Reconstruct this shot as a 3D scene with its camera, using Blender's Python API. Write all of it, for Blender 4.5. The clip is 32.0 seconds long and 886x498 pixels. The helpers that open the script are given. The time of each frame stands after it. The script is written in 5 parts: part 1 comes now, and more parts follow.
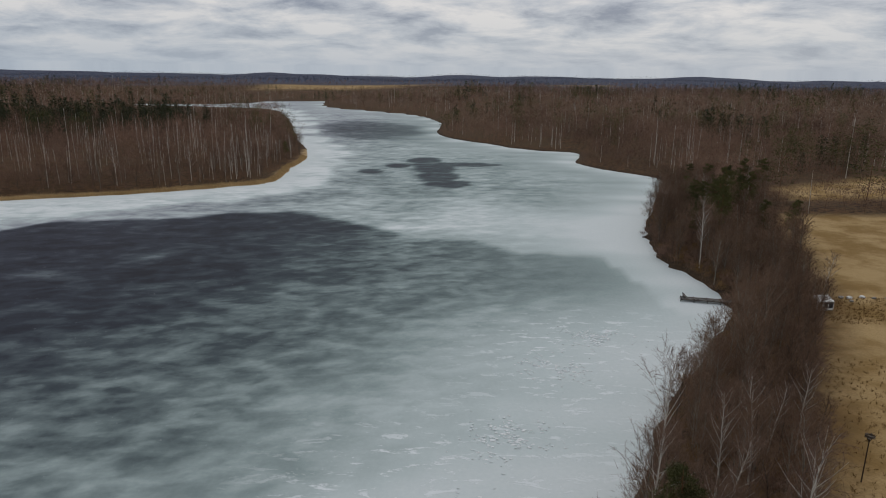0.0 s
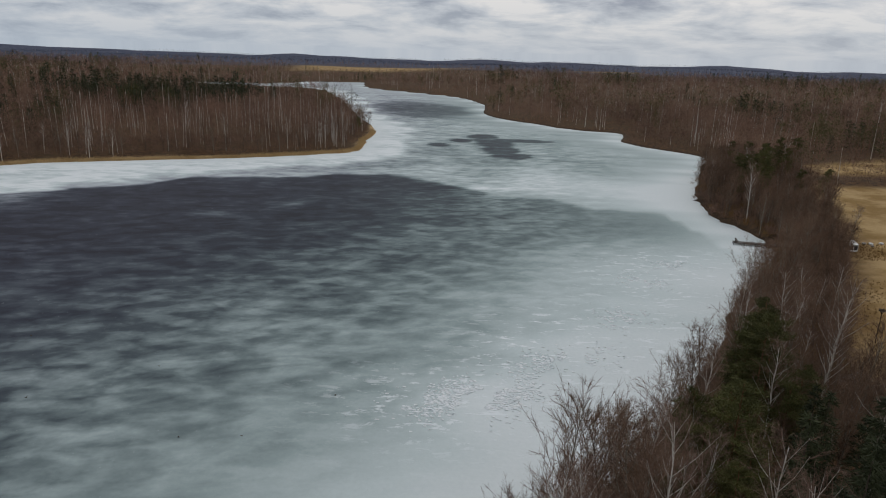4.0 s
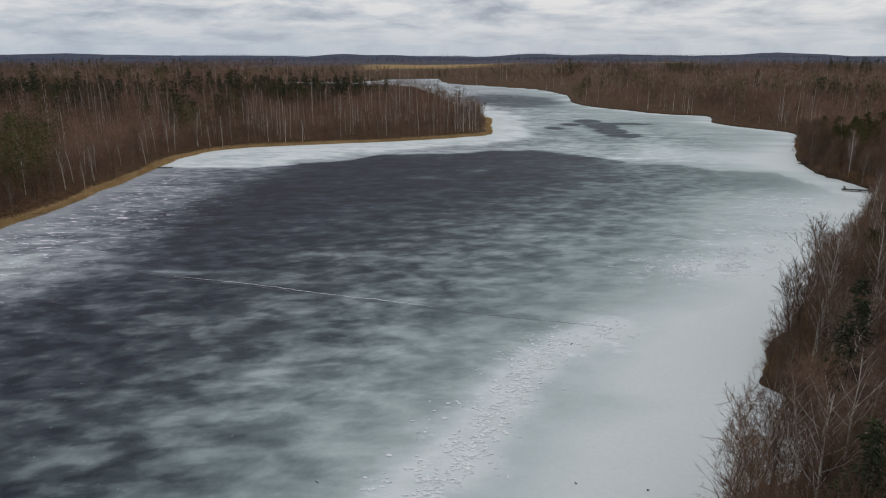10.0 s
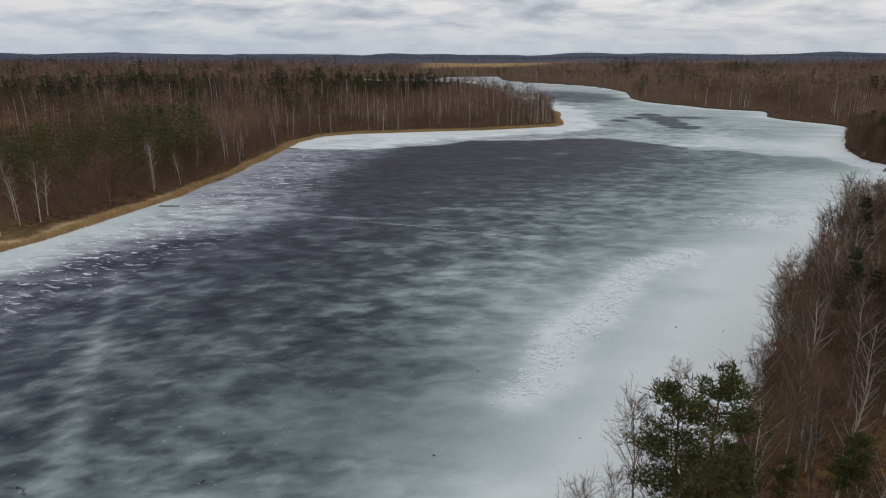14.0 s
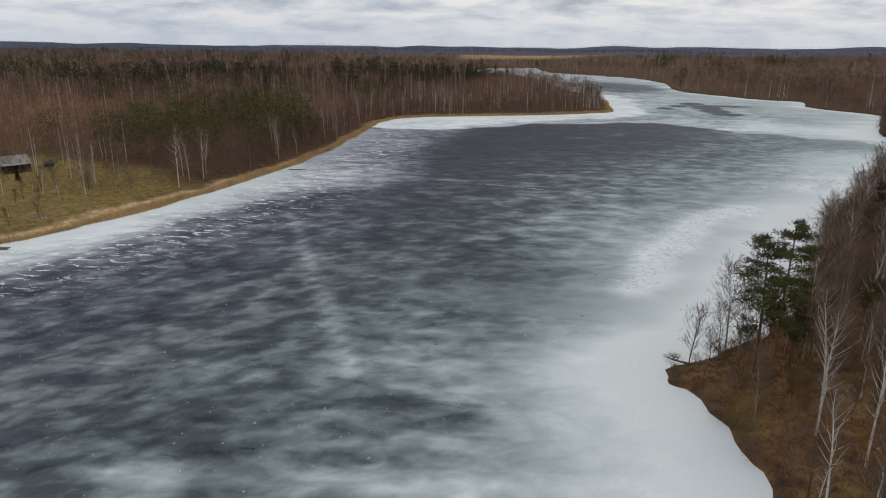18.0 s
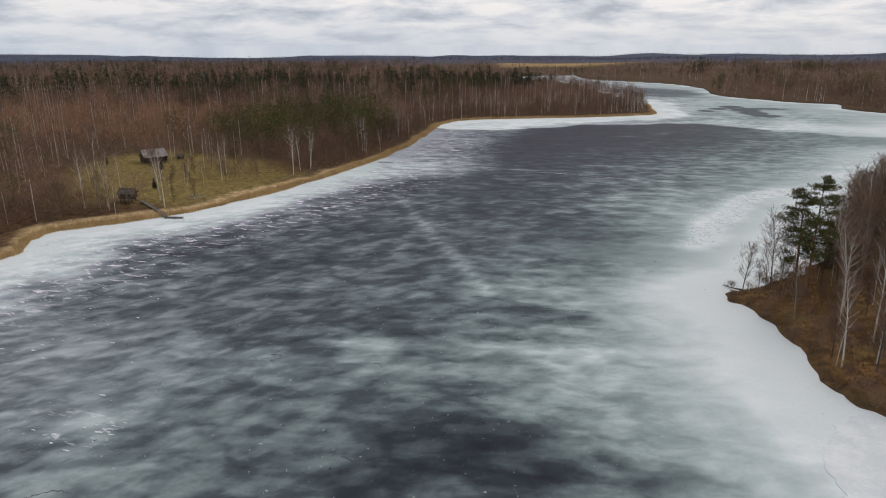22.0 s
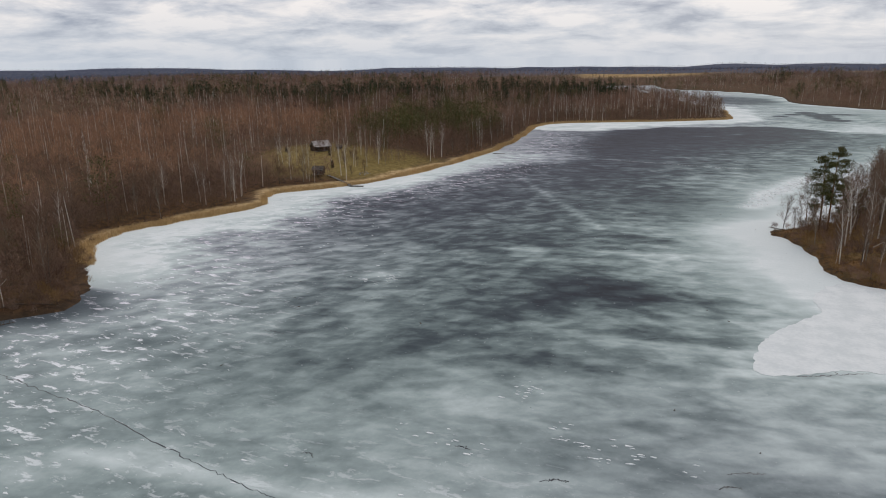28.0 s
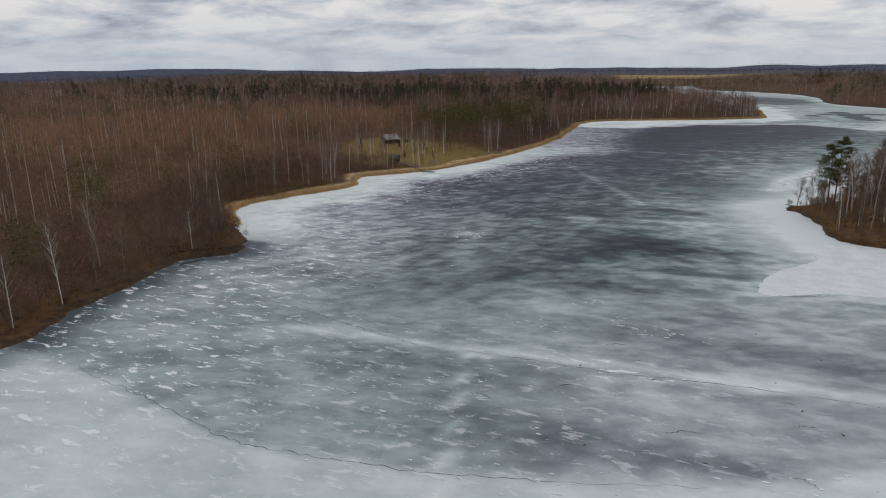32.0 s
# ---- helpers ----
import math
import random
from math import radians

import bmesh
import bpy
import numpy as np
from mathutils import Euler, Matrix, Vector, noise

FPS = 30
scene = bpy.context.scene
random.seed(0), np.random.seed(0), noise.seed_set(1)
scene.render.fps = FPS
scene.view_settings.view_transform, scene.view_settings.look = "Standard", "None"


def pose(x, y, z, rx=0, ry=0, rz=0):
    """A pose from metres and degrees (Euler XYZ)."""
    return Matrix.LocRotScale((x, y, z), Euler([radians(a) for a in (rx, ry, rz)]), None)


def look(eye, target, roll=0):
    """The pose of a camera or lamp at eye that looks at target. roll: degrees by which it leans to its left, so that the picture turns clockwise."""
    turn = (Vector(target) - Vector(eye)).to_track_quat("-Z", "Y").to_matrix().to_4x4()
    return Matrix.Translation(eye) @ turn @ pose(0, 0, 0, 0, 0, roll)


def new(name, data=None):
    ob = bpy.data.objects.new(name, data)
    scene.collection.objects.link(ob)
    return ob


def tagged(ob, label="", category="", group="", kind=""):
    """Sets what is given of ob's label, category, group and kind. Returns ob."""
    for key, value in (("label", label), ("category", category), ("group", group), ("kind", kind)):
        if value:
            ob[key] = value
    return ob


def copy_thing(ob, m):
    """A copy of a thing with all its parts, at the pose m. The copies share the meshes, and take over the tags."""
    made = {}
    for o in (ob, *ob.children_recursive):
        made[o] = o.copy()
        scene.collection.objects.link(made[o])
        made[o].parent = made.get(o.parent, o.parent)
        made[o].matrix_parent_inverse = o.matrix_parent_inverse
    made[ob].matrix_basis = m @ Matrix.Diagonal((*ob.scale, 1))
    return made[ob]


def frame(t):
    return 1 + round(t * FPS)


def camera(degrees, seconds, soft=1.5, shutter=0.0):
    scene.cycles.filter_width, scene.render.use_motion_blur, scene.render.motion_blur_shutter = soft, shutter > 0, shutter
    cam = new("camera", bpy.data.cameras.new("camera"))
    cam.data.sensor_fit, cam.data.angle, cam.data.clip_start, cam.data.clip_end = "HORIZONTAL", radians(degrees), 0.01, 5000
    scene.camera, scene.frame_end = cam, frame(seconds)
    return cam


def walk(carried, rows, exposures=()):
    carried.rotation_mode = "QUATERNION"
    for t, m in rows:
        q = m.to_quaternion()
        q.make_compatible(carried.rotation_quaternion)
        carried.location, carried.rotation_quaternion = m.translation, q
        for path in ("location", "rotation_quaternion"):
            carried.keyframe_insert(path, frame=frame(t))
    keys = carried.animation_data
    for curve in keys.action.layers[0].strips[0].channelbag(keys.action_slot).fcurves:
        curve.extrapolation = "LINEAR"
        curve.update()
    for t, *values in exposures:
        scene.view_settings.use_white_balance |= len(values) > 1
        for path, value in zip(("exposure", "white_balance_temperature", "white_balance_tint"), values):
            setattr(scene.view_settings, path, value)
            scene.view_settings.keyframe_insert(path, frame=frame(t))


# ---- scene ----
import functools

cam = camera(66.6, 32.0, soft=1.0)
PATH = [
    (0, (2.729, 3.408, 42.871), (2.696, 5.338, 42.351), 0.7),
    (0.5, (0.816, -1.942, 42.91), (0.776, -0.015, 42.378), 1.2),
    (1, (-2.561, -6.686, 42.927), (-2.603, -4.762, 42.383), 1.6),
    (1.5, (-4.829, -11.359, 43.103), (-4.886, -9.437, 42.552), 0.8),
    (2, (-5.728, -16.432, 43.156), (-5.794, -14.511, 42.604), 0.4),
    (2.5, (-5.946, -19.946, 42.594), (-6.025, -18.024, 42.047), 0.2),
    (4.5, (-21.423, -36.282, 42.427), (-21.499, -34.366, 41.858), 2.0),
    (5, (-25.281, -40.892, 42.447), (-25.366, -38.977, 41.876), 1.7),
    (5.5, (-28.538, -45.613, 42.472), (-28.634, -43.698, 41.902), 1.4),
    (6, (-30.873, -51.397, 43.222), (-30.985, -49.484, 42.649), 1.0),
    (6.5, (-33.385, -56.166, 43.16), (-33.512, -54.253, 42.591), 1.1),
    (7, (-36.13, -61.832, 43.433), (-36.271, -59.92, 42.863), 1.0),
    (7.5, (-39.52, -65.775, 42.798), (-39.675, -63.863, 42.23), 1.1),
    (8, (-43.041, -71.027, 42.812), (-43.205, -69.118, 42.237), 1.4),
    (8.5, (-47.18, -75.699, 42.865), (-47.351, -73.794, 42.279), 1.5),
    (9, (-50.989, -79.757, 42.912), (-51.168, -77.855, 42.321), 1.0),
    (9.5, (-53.166, -83.778, 42.954), (-53.357, -81.876, 42.365), 0.2),
    (10, (-53.859, -88.524, 42.732), (-54.064, -86.62, 42.157), -0.1),
    (10.5, (-55.382, -94.013, 42.955), (-55.598, -92.108, 42.384), 0.2),
    (11, (-57.375, -99.859, 43.109), (-57.606, -97.956, 42.538), 0.5),
    (11.5, (-59.571, -105.124, 43.108), (-59.816, -103.225, 42.532), 0.5),
    (12, (-61.128, -110.046, 42.868), (-61.391, -108.149, 42.292), 0.3),
    (12.5, (-62.355, -115.332, 42.816), (-62.637, -113.436, 42.243), 0.2),
    (13, (-63.415, -121.172, 42.779), (-63.719, -119.279, 42.21), 0.1),
    (13.5, (-64.78, -127.153, 42.883), (-65.099, -125.264, 42.31), 0.3),
    (14, (-66.089, -133.004, 43.234), (-66.422, -131.119, 42.656), -0.1),
    (14.5, (-67.17, -138.086, 43.263), (-67.517, -136.204, 42.683), -0.2),
    (16.5, (-71.677, -159.815, 44.111), (-72.071, -157.942, 43.528), -0.2),
    (17, (-73.684, -164.53, 43.743), (-74.081, -162.661, 43.154), 0.2),
    (17.5, (-76.453, -168.531, 43.021), (-76.851, -166.662, 42.429), 0.6),
    (18, (-79.145, -172.375, 42.539), (-79.547, -170.509, 41.941), 0.3),
    (18.5, (-80.134, -176.025, 42.36), (-80.544, -174.159, 41.766), -0.3),
    (19, (-81.093, -180.448, 42.402), (-81.508, -178.583, 41.812), -0.3),
    (19.5, (-81.868, -184.825, 42.455), (-82.295, -182.961, 41.868), -0.3),
    (20, (-83.044, -189.408, 42.56), (-83.48, -187.546, 41.974), -0.3),
    (20.5, (-83.922, -193.828, 42.306), (-84.37, -191.968, 41.721), -0.3),
    (21, (-85.029, -198.718, 42.369), (-85.489, -196.86, 41.788), -0.3),
    (21.5, (-85.799, -203.207, 42.312), (-86.274, -201.352, 41.735), -0.3),
    (22, (-86.678, -208.17, 42.474), (-87.169, -206.318, 41.9), -0.3),
    (22.5, (-87.527, -212.898, 42.586), (-88.033, -211.049, 42.014), -0.4),
    (23, (-87.842, -217.642, 42.656), (-88.367, -215.797, 42.09), -0.7),
    (23.5, (-87.506, -222.57, 42.809), (-88.052, -220.73, 42.249), -0.9),
    (24, (-87.34, -227.716, 42.77), (-87.901, -225.879, 42.214), -0.7),
    (24.5, (-87.282, -233.151, 42.939), (-87.857, -231.317, 42.386), -0.6),
    (25, (-87.427, -238.428, 42.903), (-88.018, -236.598, 42.354), -0.5),
    (25.5, (-87.291, -243.737, 43.12), (-87.898, -241.912, 42.57), -0.6),
    (27.5, (-85.28, -265.101, 43.202), (-85.957, -263.299, 42.659), -0.9),
    (28, (-85.02, -270.755, 43.124), (-85.711, -268.958, 42.583), -0.7),
    (28.5, (-85.152, -276.331, 43.196), (-85.852, -274.539, 42.65), -0.6),
    (29, (-85.025, -281.496, 43.094), (-85.738, -279.708, 42.551), -0.8),
    (29.5, (-84.28, -286.758, 43.502), (-85.006, -284.976, 42.959), -0.9),
    (30, (-83.756, -291.771, 43.581), (-84.493, -289.992, 43.042), -0.9),
    (30.5, (-83.126, -296.875, 43.871), (-83.872, -295.1, 43.331), -0.9),
    (31, (-82.53, -301.815, 43.86), (-83.287, -300.044, 43.323), -0.8),
    (31.5, (-82.168, -306.597, 43.975), (-82.936, -304.831, 43.435), -0.7),
    (32, (-81.119, -311.619, 44.346), (-81.9, -309.858, 43.808), -0.7),
]
walk(cam, [(t, look(eye, target, roll)) for t, eye, target, roll in PATH],
     [(0, -0.26, 6500, 12), (6, -0.13, 6500, 12), (13, -0.06, 6550, 13), (19, 0.11, 6650, 14), (25, 0.18, 6750, 15), (29, 0.07, 6650, 14), (32, -0.10, 6550, 13)])

# ---------------------------------------------------------------- world and sun
SUN_EL, SUN_AZ = radians(42), radians(20)
world = bpy.data.worlds.new("overcast_sky")
scene.world = world
world.use_nodes = True
wn, wl = world.node_tree.nodes, world.node_tree.links
wn.clear()


def wnode(kind):
    return wn.new(kind)


def wmath(op, a, b):
    n = wnode("ShaderNodeMath")
    n.operation = op
    for i, v in enumerate((a, b)):
        if isinstance(v, (int, float)):
            n.inputs[i].default_value = v
        else:
            wl.new(v, n.inputs[i])
    return n.outputs[0]


sky = wnode("ShaderNodeTexSky")
sky.sky_type, sky.sun_disc, sky.sun_elevation, sky.sun_rotation = "NISHITA", False, SUN_EL, SUN_AZ
sky_bg = wnode("ShaderNodeBackground")
sky_bg.inputs["Strength"].default_value = 0.09
wl.new(sky.outputs[0], sky_bg.inputs["Color"])
geo = wnode("ShaderNodeTexCoord")
sep = wnode("ShaderNodeSeparateXYZ")
wl.new(geo.outputs["Generated"], sep.inputs[0])
lift = wmath("ADD", wmath("MAXIMUM", sep.outputs[2], 0.0), 0.19)
flat = wnode("ShaderNodeCombineXYZ")
wl.new(wmath("DIVIDE", sep.outputs[0], lift), flat.inputs[0])
wl.new(wmath("DIVIDE", sep.outputs[1], lift), flat.inputs[1])
big = wnode("ShaderNodeTexNoise")
big.inputs["Scale"].default_value, big.inputs["Detail"].default_value, big.inputs["Roughness"].default_value = 2.0, 8, 0.60
big.inputs["Distortion"].default_value = 0.25
wl.new(flat.outputs[0], big.inputs["Vector"])
deck = wnode("ShaderNodeValToRGB")
deck.color_ramp.elements[0].position, deck.color_ramp.elements[0].color = 0.33, (0.30, 0.345, 0.44, 1)
deck.color_ramp.elements[1].position, deck.color_ramp.elements[1].color = 0.60, (0.92, 0.91, 0.90, 1)
mid = deck.color_ramp.elements.new(0.46)
mid.color = (0.60, 0.645, 0.71, 1)
wl.new(big.outputs[0], deck.inputs[0])
pale = wnode("ShaderNodeMixRGB")
pale.inputs[2].default_value = (0.54, 0.645, 0.75, 1)
fade = wnode("ShaderNodeMapRange")
fade.inputs["From Min"].default_value, fade.inputs["From Max"].default_value = 0.0, 0.075
fade.inputs["To Min"].default_value, fade.inputs["To Max"].default_value = 0.75, 0.0
wl.new(sep.outputs[2], fade.inputs["Value"])
wl.new(fade.outputs[0], pale.inputs[0])
wl.new(deck.outputs[0], pale.inputs[1])
cloud_bg = wnode("ShaderNodeBackground")
cloud_bg.inputs["Strength"].default_value = 0.89
wl.new(pale.outputs[0], cloud_bg.inputs["Color"])
both = wnode("ShaderNodeMixShader")
both.inputs[0].default_value = 0.9
out = wnode("ShaderNodeOutputWorld")
wl.new(sky_bg.outputs[0], both.inputs[1])
wl.new(cloud_bg.outputs[0], both.inputs[2])
wl.new(both.outputs[0], out.inputs[0])

sun_data = bpy.data.lights.new("sun", "SUN")
sun_data.energy, sun_data.angle, sun_data.color = 0.7, radians(25), (1.0, 0.93, 0.84)
sun = new("sun", sun_data)
sun_way = Vector((math.sin(SUN_AZ) * math.cos(SUN_EL), math.cos(SUN_AZ) * math.cos(SUN_EL), math.sin(SUN_EL)))
sun.matrix_world = look(sun_way * 300, (0, 0, 0))

# ---------------------------------------------------------------- materials


class Mat:
    """A small builder of node materials: colours blended by noise, with relief."""

    def __init__(self, name, rough=0.9, spec=0.2):
        self.m = bpy.data.materials.new(name)
        self.m.use_nodes = True
        self.n, self.l = self.m.node_tree.nodes, self.m.node_tree.links
        self.b = self.n["Principled BSDF"]
        self.b.inputs["Roughness"].default_value = rough
        self.b.inputs["Specular IOR Level"].default_value = spec
        self.pos = self.n.new("ShaderNodeNewGeometry")

    def put(self, sock, v):
        if isinstance(v, (int, float)):
            sock.default_value = v
        elif isinstance(v, tuple):
            sock.default_value = (*v, 1) if len(v) == 3 else v
        else:
            self.l.new(v, sock)

    def math(self, op, a, b=0.0, c=0.0, clamp=False):
        n = self.n.new("ShaderNodeMath")
        n.operation, n.use_clamp = op, clamp
        for i, v in enumerate((a, b, c)):
            self.put(n.inputs[i], v)
        return n.outputs[0]

    def where(self, sx=1.0, sy=1.0, sz=1.0, turn=0.0, own=False):
        m = self.n.new("ShaderNodeMapping")
        m.inputs["Scale"].default_value = (sx, sy, sz)
        m.inputs["Rotation"].default_value = (0, 0, turn)
        if own:
            c = self.n.new("ShaderNodeTexCoord")
            self.l.new(c.outputs["Object"], m.inputs[0])
        else:
            self.l.new(self.pos.outputs["Position"], m.inputs[0])
        return m.outputs[0]

    def along(self, angle, length, width):
        """Coordinates in which a noise is drawn out along that bearing."""
        m = self.n.new("ShaderNodeMapping")
        m.vector_type = "TEXTURE"
        m.inputs["Scale"].default_value = (length, width, 1)
        m.inputs["Rotation"].default_value = (0, 0, radians(angle))
        self.l.new(self.pos.outputs["Position"], m.inputs[0])
        return m.outputs[0]

    def noise(self, scale, detail=4, rough=0.55, vec=None, distort=0.0):
        n = self.n.new("ShaderNodeTexNoise")
        n.inputs["Scale"].default_value, n.inputs["Detail"].default_value = scale, detail
        n.inputs["Roughness"].default_value, n.inputs["Distortion"].default_value = rough, distort
        self.l.new(vec or self.pos.outputs["Position"], n.inputs["Vector"])
        return n.outputs[0]

    def step(self, v, lo, hi, a=0.0, b=1.0):
        n = self.n.new("ShaderNodeMapRange")
        n.interpolation_type = "SMOOTHSTEP"
        self.put(n.inputs["Value"], v)
        for key, x in (("From Min", lo), ("From Max", hi), ("To Min", a), ("To Max", b)):
            n.inputs[key].default_value = x
        return n.outputs[0]

    def mix(self, f, a, b):
        n = self.n.new("ShaderNodeMixRGB")
        self.put(n.inputs[0], f)
        self.put(n.inputs[1], a)
        self.put(n.inputs[2], b)
        return n.outputs[0]

    def tint(self, f, a, b):
        out = self.mix(f, a, b)
        out.node.blend_type = "MULTIPLY"
        return out

    def attr(self, name):
        n = self.n.new("ShaderNodeAttribute")
        n.attribute_name = name
        return n.outputs["Fac"]

    def island(self):
        return self.pos.outputs["Random Per Island"]

    def each(self):
        return self.n.new("ShaderNodeObjectInfo").outputs["Random"]

    def done(self, color, bump=None, height=0.05, strength=0.5):
        self.put(self.b.inputs["Base Color"], color)
        if bump is not None:
            n = self.n.new("ShaderNodeBump")
            n.inputs["Distance"].default_value, n.inputs["Strength"].default_value = height, strength
            self.l.new(bump, n.inputs["Height"])
            self.l.new(n.outputs[0], self.b.inputs["Normal"])
        return self.m


def two_tone(name, a, b, scale, rough=0.9, spec=0.2, height=0.03, stretch=(1, 1, 1), own=False, spread=0.0):
    k = Mat(name, rough, spec)
    v = k.where(*stretch, own=own)
    n = k.noise(scale, 5, 0.6, v)
    fine = k.noise(scale * 7, 3, 0.6, v)
    f = k.math("ADD", k.math("MULTIPLY", n, 0.7), k.math("MULTIPLY", fine, 0.3))
    f = k.step(f, 0.36, 0.64)
    if spread:
        own_tone = k.math("FRACT", k.math("ADD", k.attr("tone"), k.each()))
        own_tone = k.math("ADD", k.math("MULTIPLY", own_tone, 0.6), k.math("MULTIPLY", k.island(), 0.4))
        f = k.math("ADD", k.math("MULTIPLY", f, 1 - spread), k.math("MULTIPLY", own_tone, spread))
    return k.done(k.mix(f, a, b), f, height)


# ground: leaf litter, dry field grass, mown clearing, muddy bank
k = Mat("ground_cover", 0.95, 0.1)
n1, n2, n3 = k.noise(0.05, 4), k.noise(0.6, 5, 0.65), k.noise(4.0, 3, 0.7)
litter = k.mix(k.step(n2, 0.35, 0.65), (0.042, 0.026, 0.016), (0.130, 0.072, 0.034))
heath = k.mix(k.step(n2, 0.33, 0.66), (0.085, 0.048, 0.022), (0.27, 0.150, 0.060))
heath = k.mix(k.step(k.noise(0.16, 4), 0.48, 0.66, 0, 0.7), heath, (0.24, 0.175, 0.075))
litter = k.mix(k.step(n1, 0.45, 0.65, 0, 0.5), litter, (0.085, 0.062, 0.035))
straw = k.mix(k.step(k.noise(0.09, 5, 0.6), 0.38, 0.62), (0.26, 0.162, 0.058), (0.45, 0.315, 0.15))
straw = k.mix(k.step(n3, 0.40, 0.7, 0, 0.4), straw, (0.16, 0.105, 0.042))
mown = k.mix(k.step(n2, 0.35, 0.68), (0.140, 0.104, 0.034), (0.26, 0.192, 0.068))
wet = k.mix(n2, (0.030, 0.023, 0.018), (0.060, 0.044, 0.030))
c = k.mix(k.attr("field"), k.mix(k.attr("heath"), litter, heath), straw)
c = k.mix(k.attr("clearing"), c, mown)
reedy = k.mix(k.step(n2, 0.36, 0.66), (0.33, 0.225, 0.108), (0.58, 0.43, 0.235))
# distance haze painted into the ground: blue-grey over the far woods
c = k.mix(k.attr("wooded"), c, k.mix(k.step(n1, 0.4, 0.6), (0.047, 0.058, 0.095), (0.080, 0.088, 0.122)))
c = k.mix(k.attr("bank"), c, wet)
c = k.mix(k.attr("reed"), c, reedy)
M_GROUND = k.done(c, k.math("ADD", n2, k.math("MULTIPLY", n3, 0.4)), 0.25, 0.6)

# lake ice: clear dark ice, grey slush ice and white snow ice in wind-drawn streaks
k = Mat("lake_ice", 0.6, 0.04)
drift, slant = k.along(8, 1.4, 0.83), k.along(52, 1.4, 0.80)
wide = k.noise(0.055, 3, 0.5, drift, 0.3)
fine = k.mix(k.attr("slant"), k.noise(0.19, 3, 0.5, drift, 0.3), k.noise(0.20, 3, 0.5, slant, 0.3))
folds = k.noise(0.12, 2, 0.5, k.along(12, 1.5, 0.83), 0.3)
veil = k.noise(0.36, 4, 0.55, k.along(20, 1.4, 0.85), 0.3)
tiny = k.noise(1.6, 5, 0.65)


def swing(n, lo, hi):
    return k.math("SUBTRACT", k.step(n, lo, hi), 0.5)


tone = k.math("ADD", k.attr("dark"), k.math("MULTIPLY", swing(wide, 0.30, 0.70), k.attr("wide")))
tone = k.math("ADD", tone, k.math("MULTIPLY", swing(fine, 0.34, 0.66), k.attr("fine")))
crease = k.step(k.math("ABSOLUTE", k.math("SUBTRACT", folds, 0.5)), 0.0, 0.10, 0.24, -0.10)
tone = k.math("ADD", tone, k.math("MULTIPLY", crease, k.attr("fine")))
tone = k.math("ADD", tone, k.math("MULTIPLY", swing(veil, 0.30, 0.70), k.math("MULTIPLY", k.attr("fine"), 0.55)))
tone = k.math("ADD", tone, k.math("MULTIPLY", k.math("SUBTRACT", tiny, 0.5), 0.09), 0.0, True)
ramp = k.n.new("ShaderNodeValToRGB")
e = ramp.color_ramp.elements
e[0].position, e[0].color = 0.0, (0.74, 0.785, 0.785, 1)
e[1].position, e[1].color = 1.0, (0.018, 0.021, 0.027, 1)
for p, col in ((0.15, (0.53, 0.605, 0.60)), (0.35, (0.298, 0.366, 0.360)), (0.5, (0.168, 0.216, 0.216)), (0.66, (0.074, 0.097, 0.105)), (0.82, (0.033, 0.042, 0.053))):
    e.new(p).color = (*col, 1)
k.l.new(tone, ramp.inputs[0])
flake = k.noise(0.5, 7, 0.72, k.where(0.5, 1.25, 1, radians(-12)), 0.4)
flake = k.math("MULTIPLY", k.step(flake, 0.555, 0.61), k.attr("flakes"))
speck = k.math("MULTIPLY", k.step(k.noise(0.9, 4, 0.75), 0.70, 0.74), k.attr("specks"))
c = k.mix(flake, ramp.outputs[0], (0.76, 0.81, 0.82))
c = k.tint(k.math("MULTIPLY", k.attr("violet"), k.step(tone, 0.12, 0.42)), c, (1.10, 0.95, 1.06))
c = k.mix(speck, c, (0.06, 0.062, 0.064))
frost = k.math("MULTIPLY", k.step(k.noise(1.3, 3, 0.7, k.where(1.0, 0.8, 1.0, 0.4)), 0.66, 0.72, 0.0, 0.7), k.attr("specks"))
c = k.mix(frost, c, (0.50, 0.55, 0.56))
k.put(k.b.inputs["Roughness"], k.step(tone, 0.3, 0.9, 0.8, 0.5))
M_ICE = k.done(c, k.math("ADD", tiny, k.math("MULTIPLY", flake, 2.0)), 0.04, 0.35)

M_SNOW = two_tone("snow_crust", (0.60, 0.645, 0.65), (0.72, 0.755, 0.755), 0.25, 0.8, 0.2, 0.05)
M_FLAKE = two_tone("ice_flake", (0.70, 0.75, 0.755), (0.85, 0.87, 0.87), 0.8, 0.6, 0.3, 0.02)
M_CRACK = two_tone("crack_water", (0.020, 0.022, 0.028), (0.06, 0.066, 0.072), 0.5, 0.3, 0.4, 0.02)
M_REED = two_tone("dry_reed", (0.40, 0.27, 0.12), (0.70, 0.51, 0.27), 0.2, 0.9, 0.15, 0.02, spread=0.5)
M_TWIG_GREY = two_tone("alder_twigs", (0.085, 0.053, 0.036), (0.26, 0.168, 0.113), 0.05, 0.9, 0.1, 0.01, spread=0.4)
M_TWIG = two_tone("bare_twigs", (0.066, 0.040, 0.030), (0.35, 0.218, 0.155), 0.02, 0.9, 0.1, 0.01, spread=0.3)
M_GRASS = two_tone("dry_grass", (0.13, 0.070, 0.026), (0.30, 0.185, 0.075), 0.12, 0.9, 0.1, 0.01, spread=0.5)
M_ASPEN = two_tone("aspen_bark", (0.16, 0.145, 0.115), (0.32, 0.295, 0.24), 1.2, 0.9, 0.1, 0.03, (1, 1, 0.5))
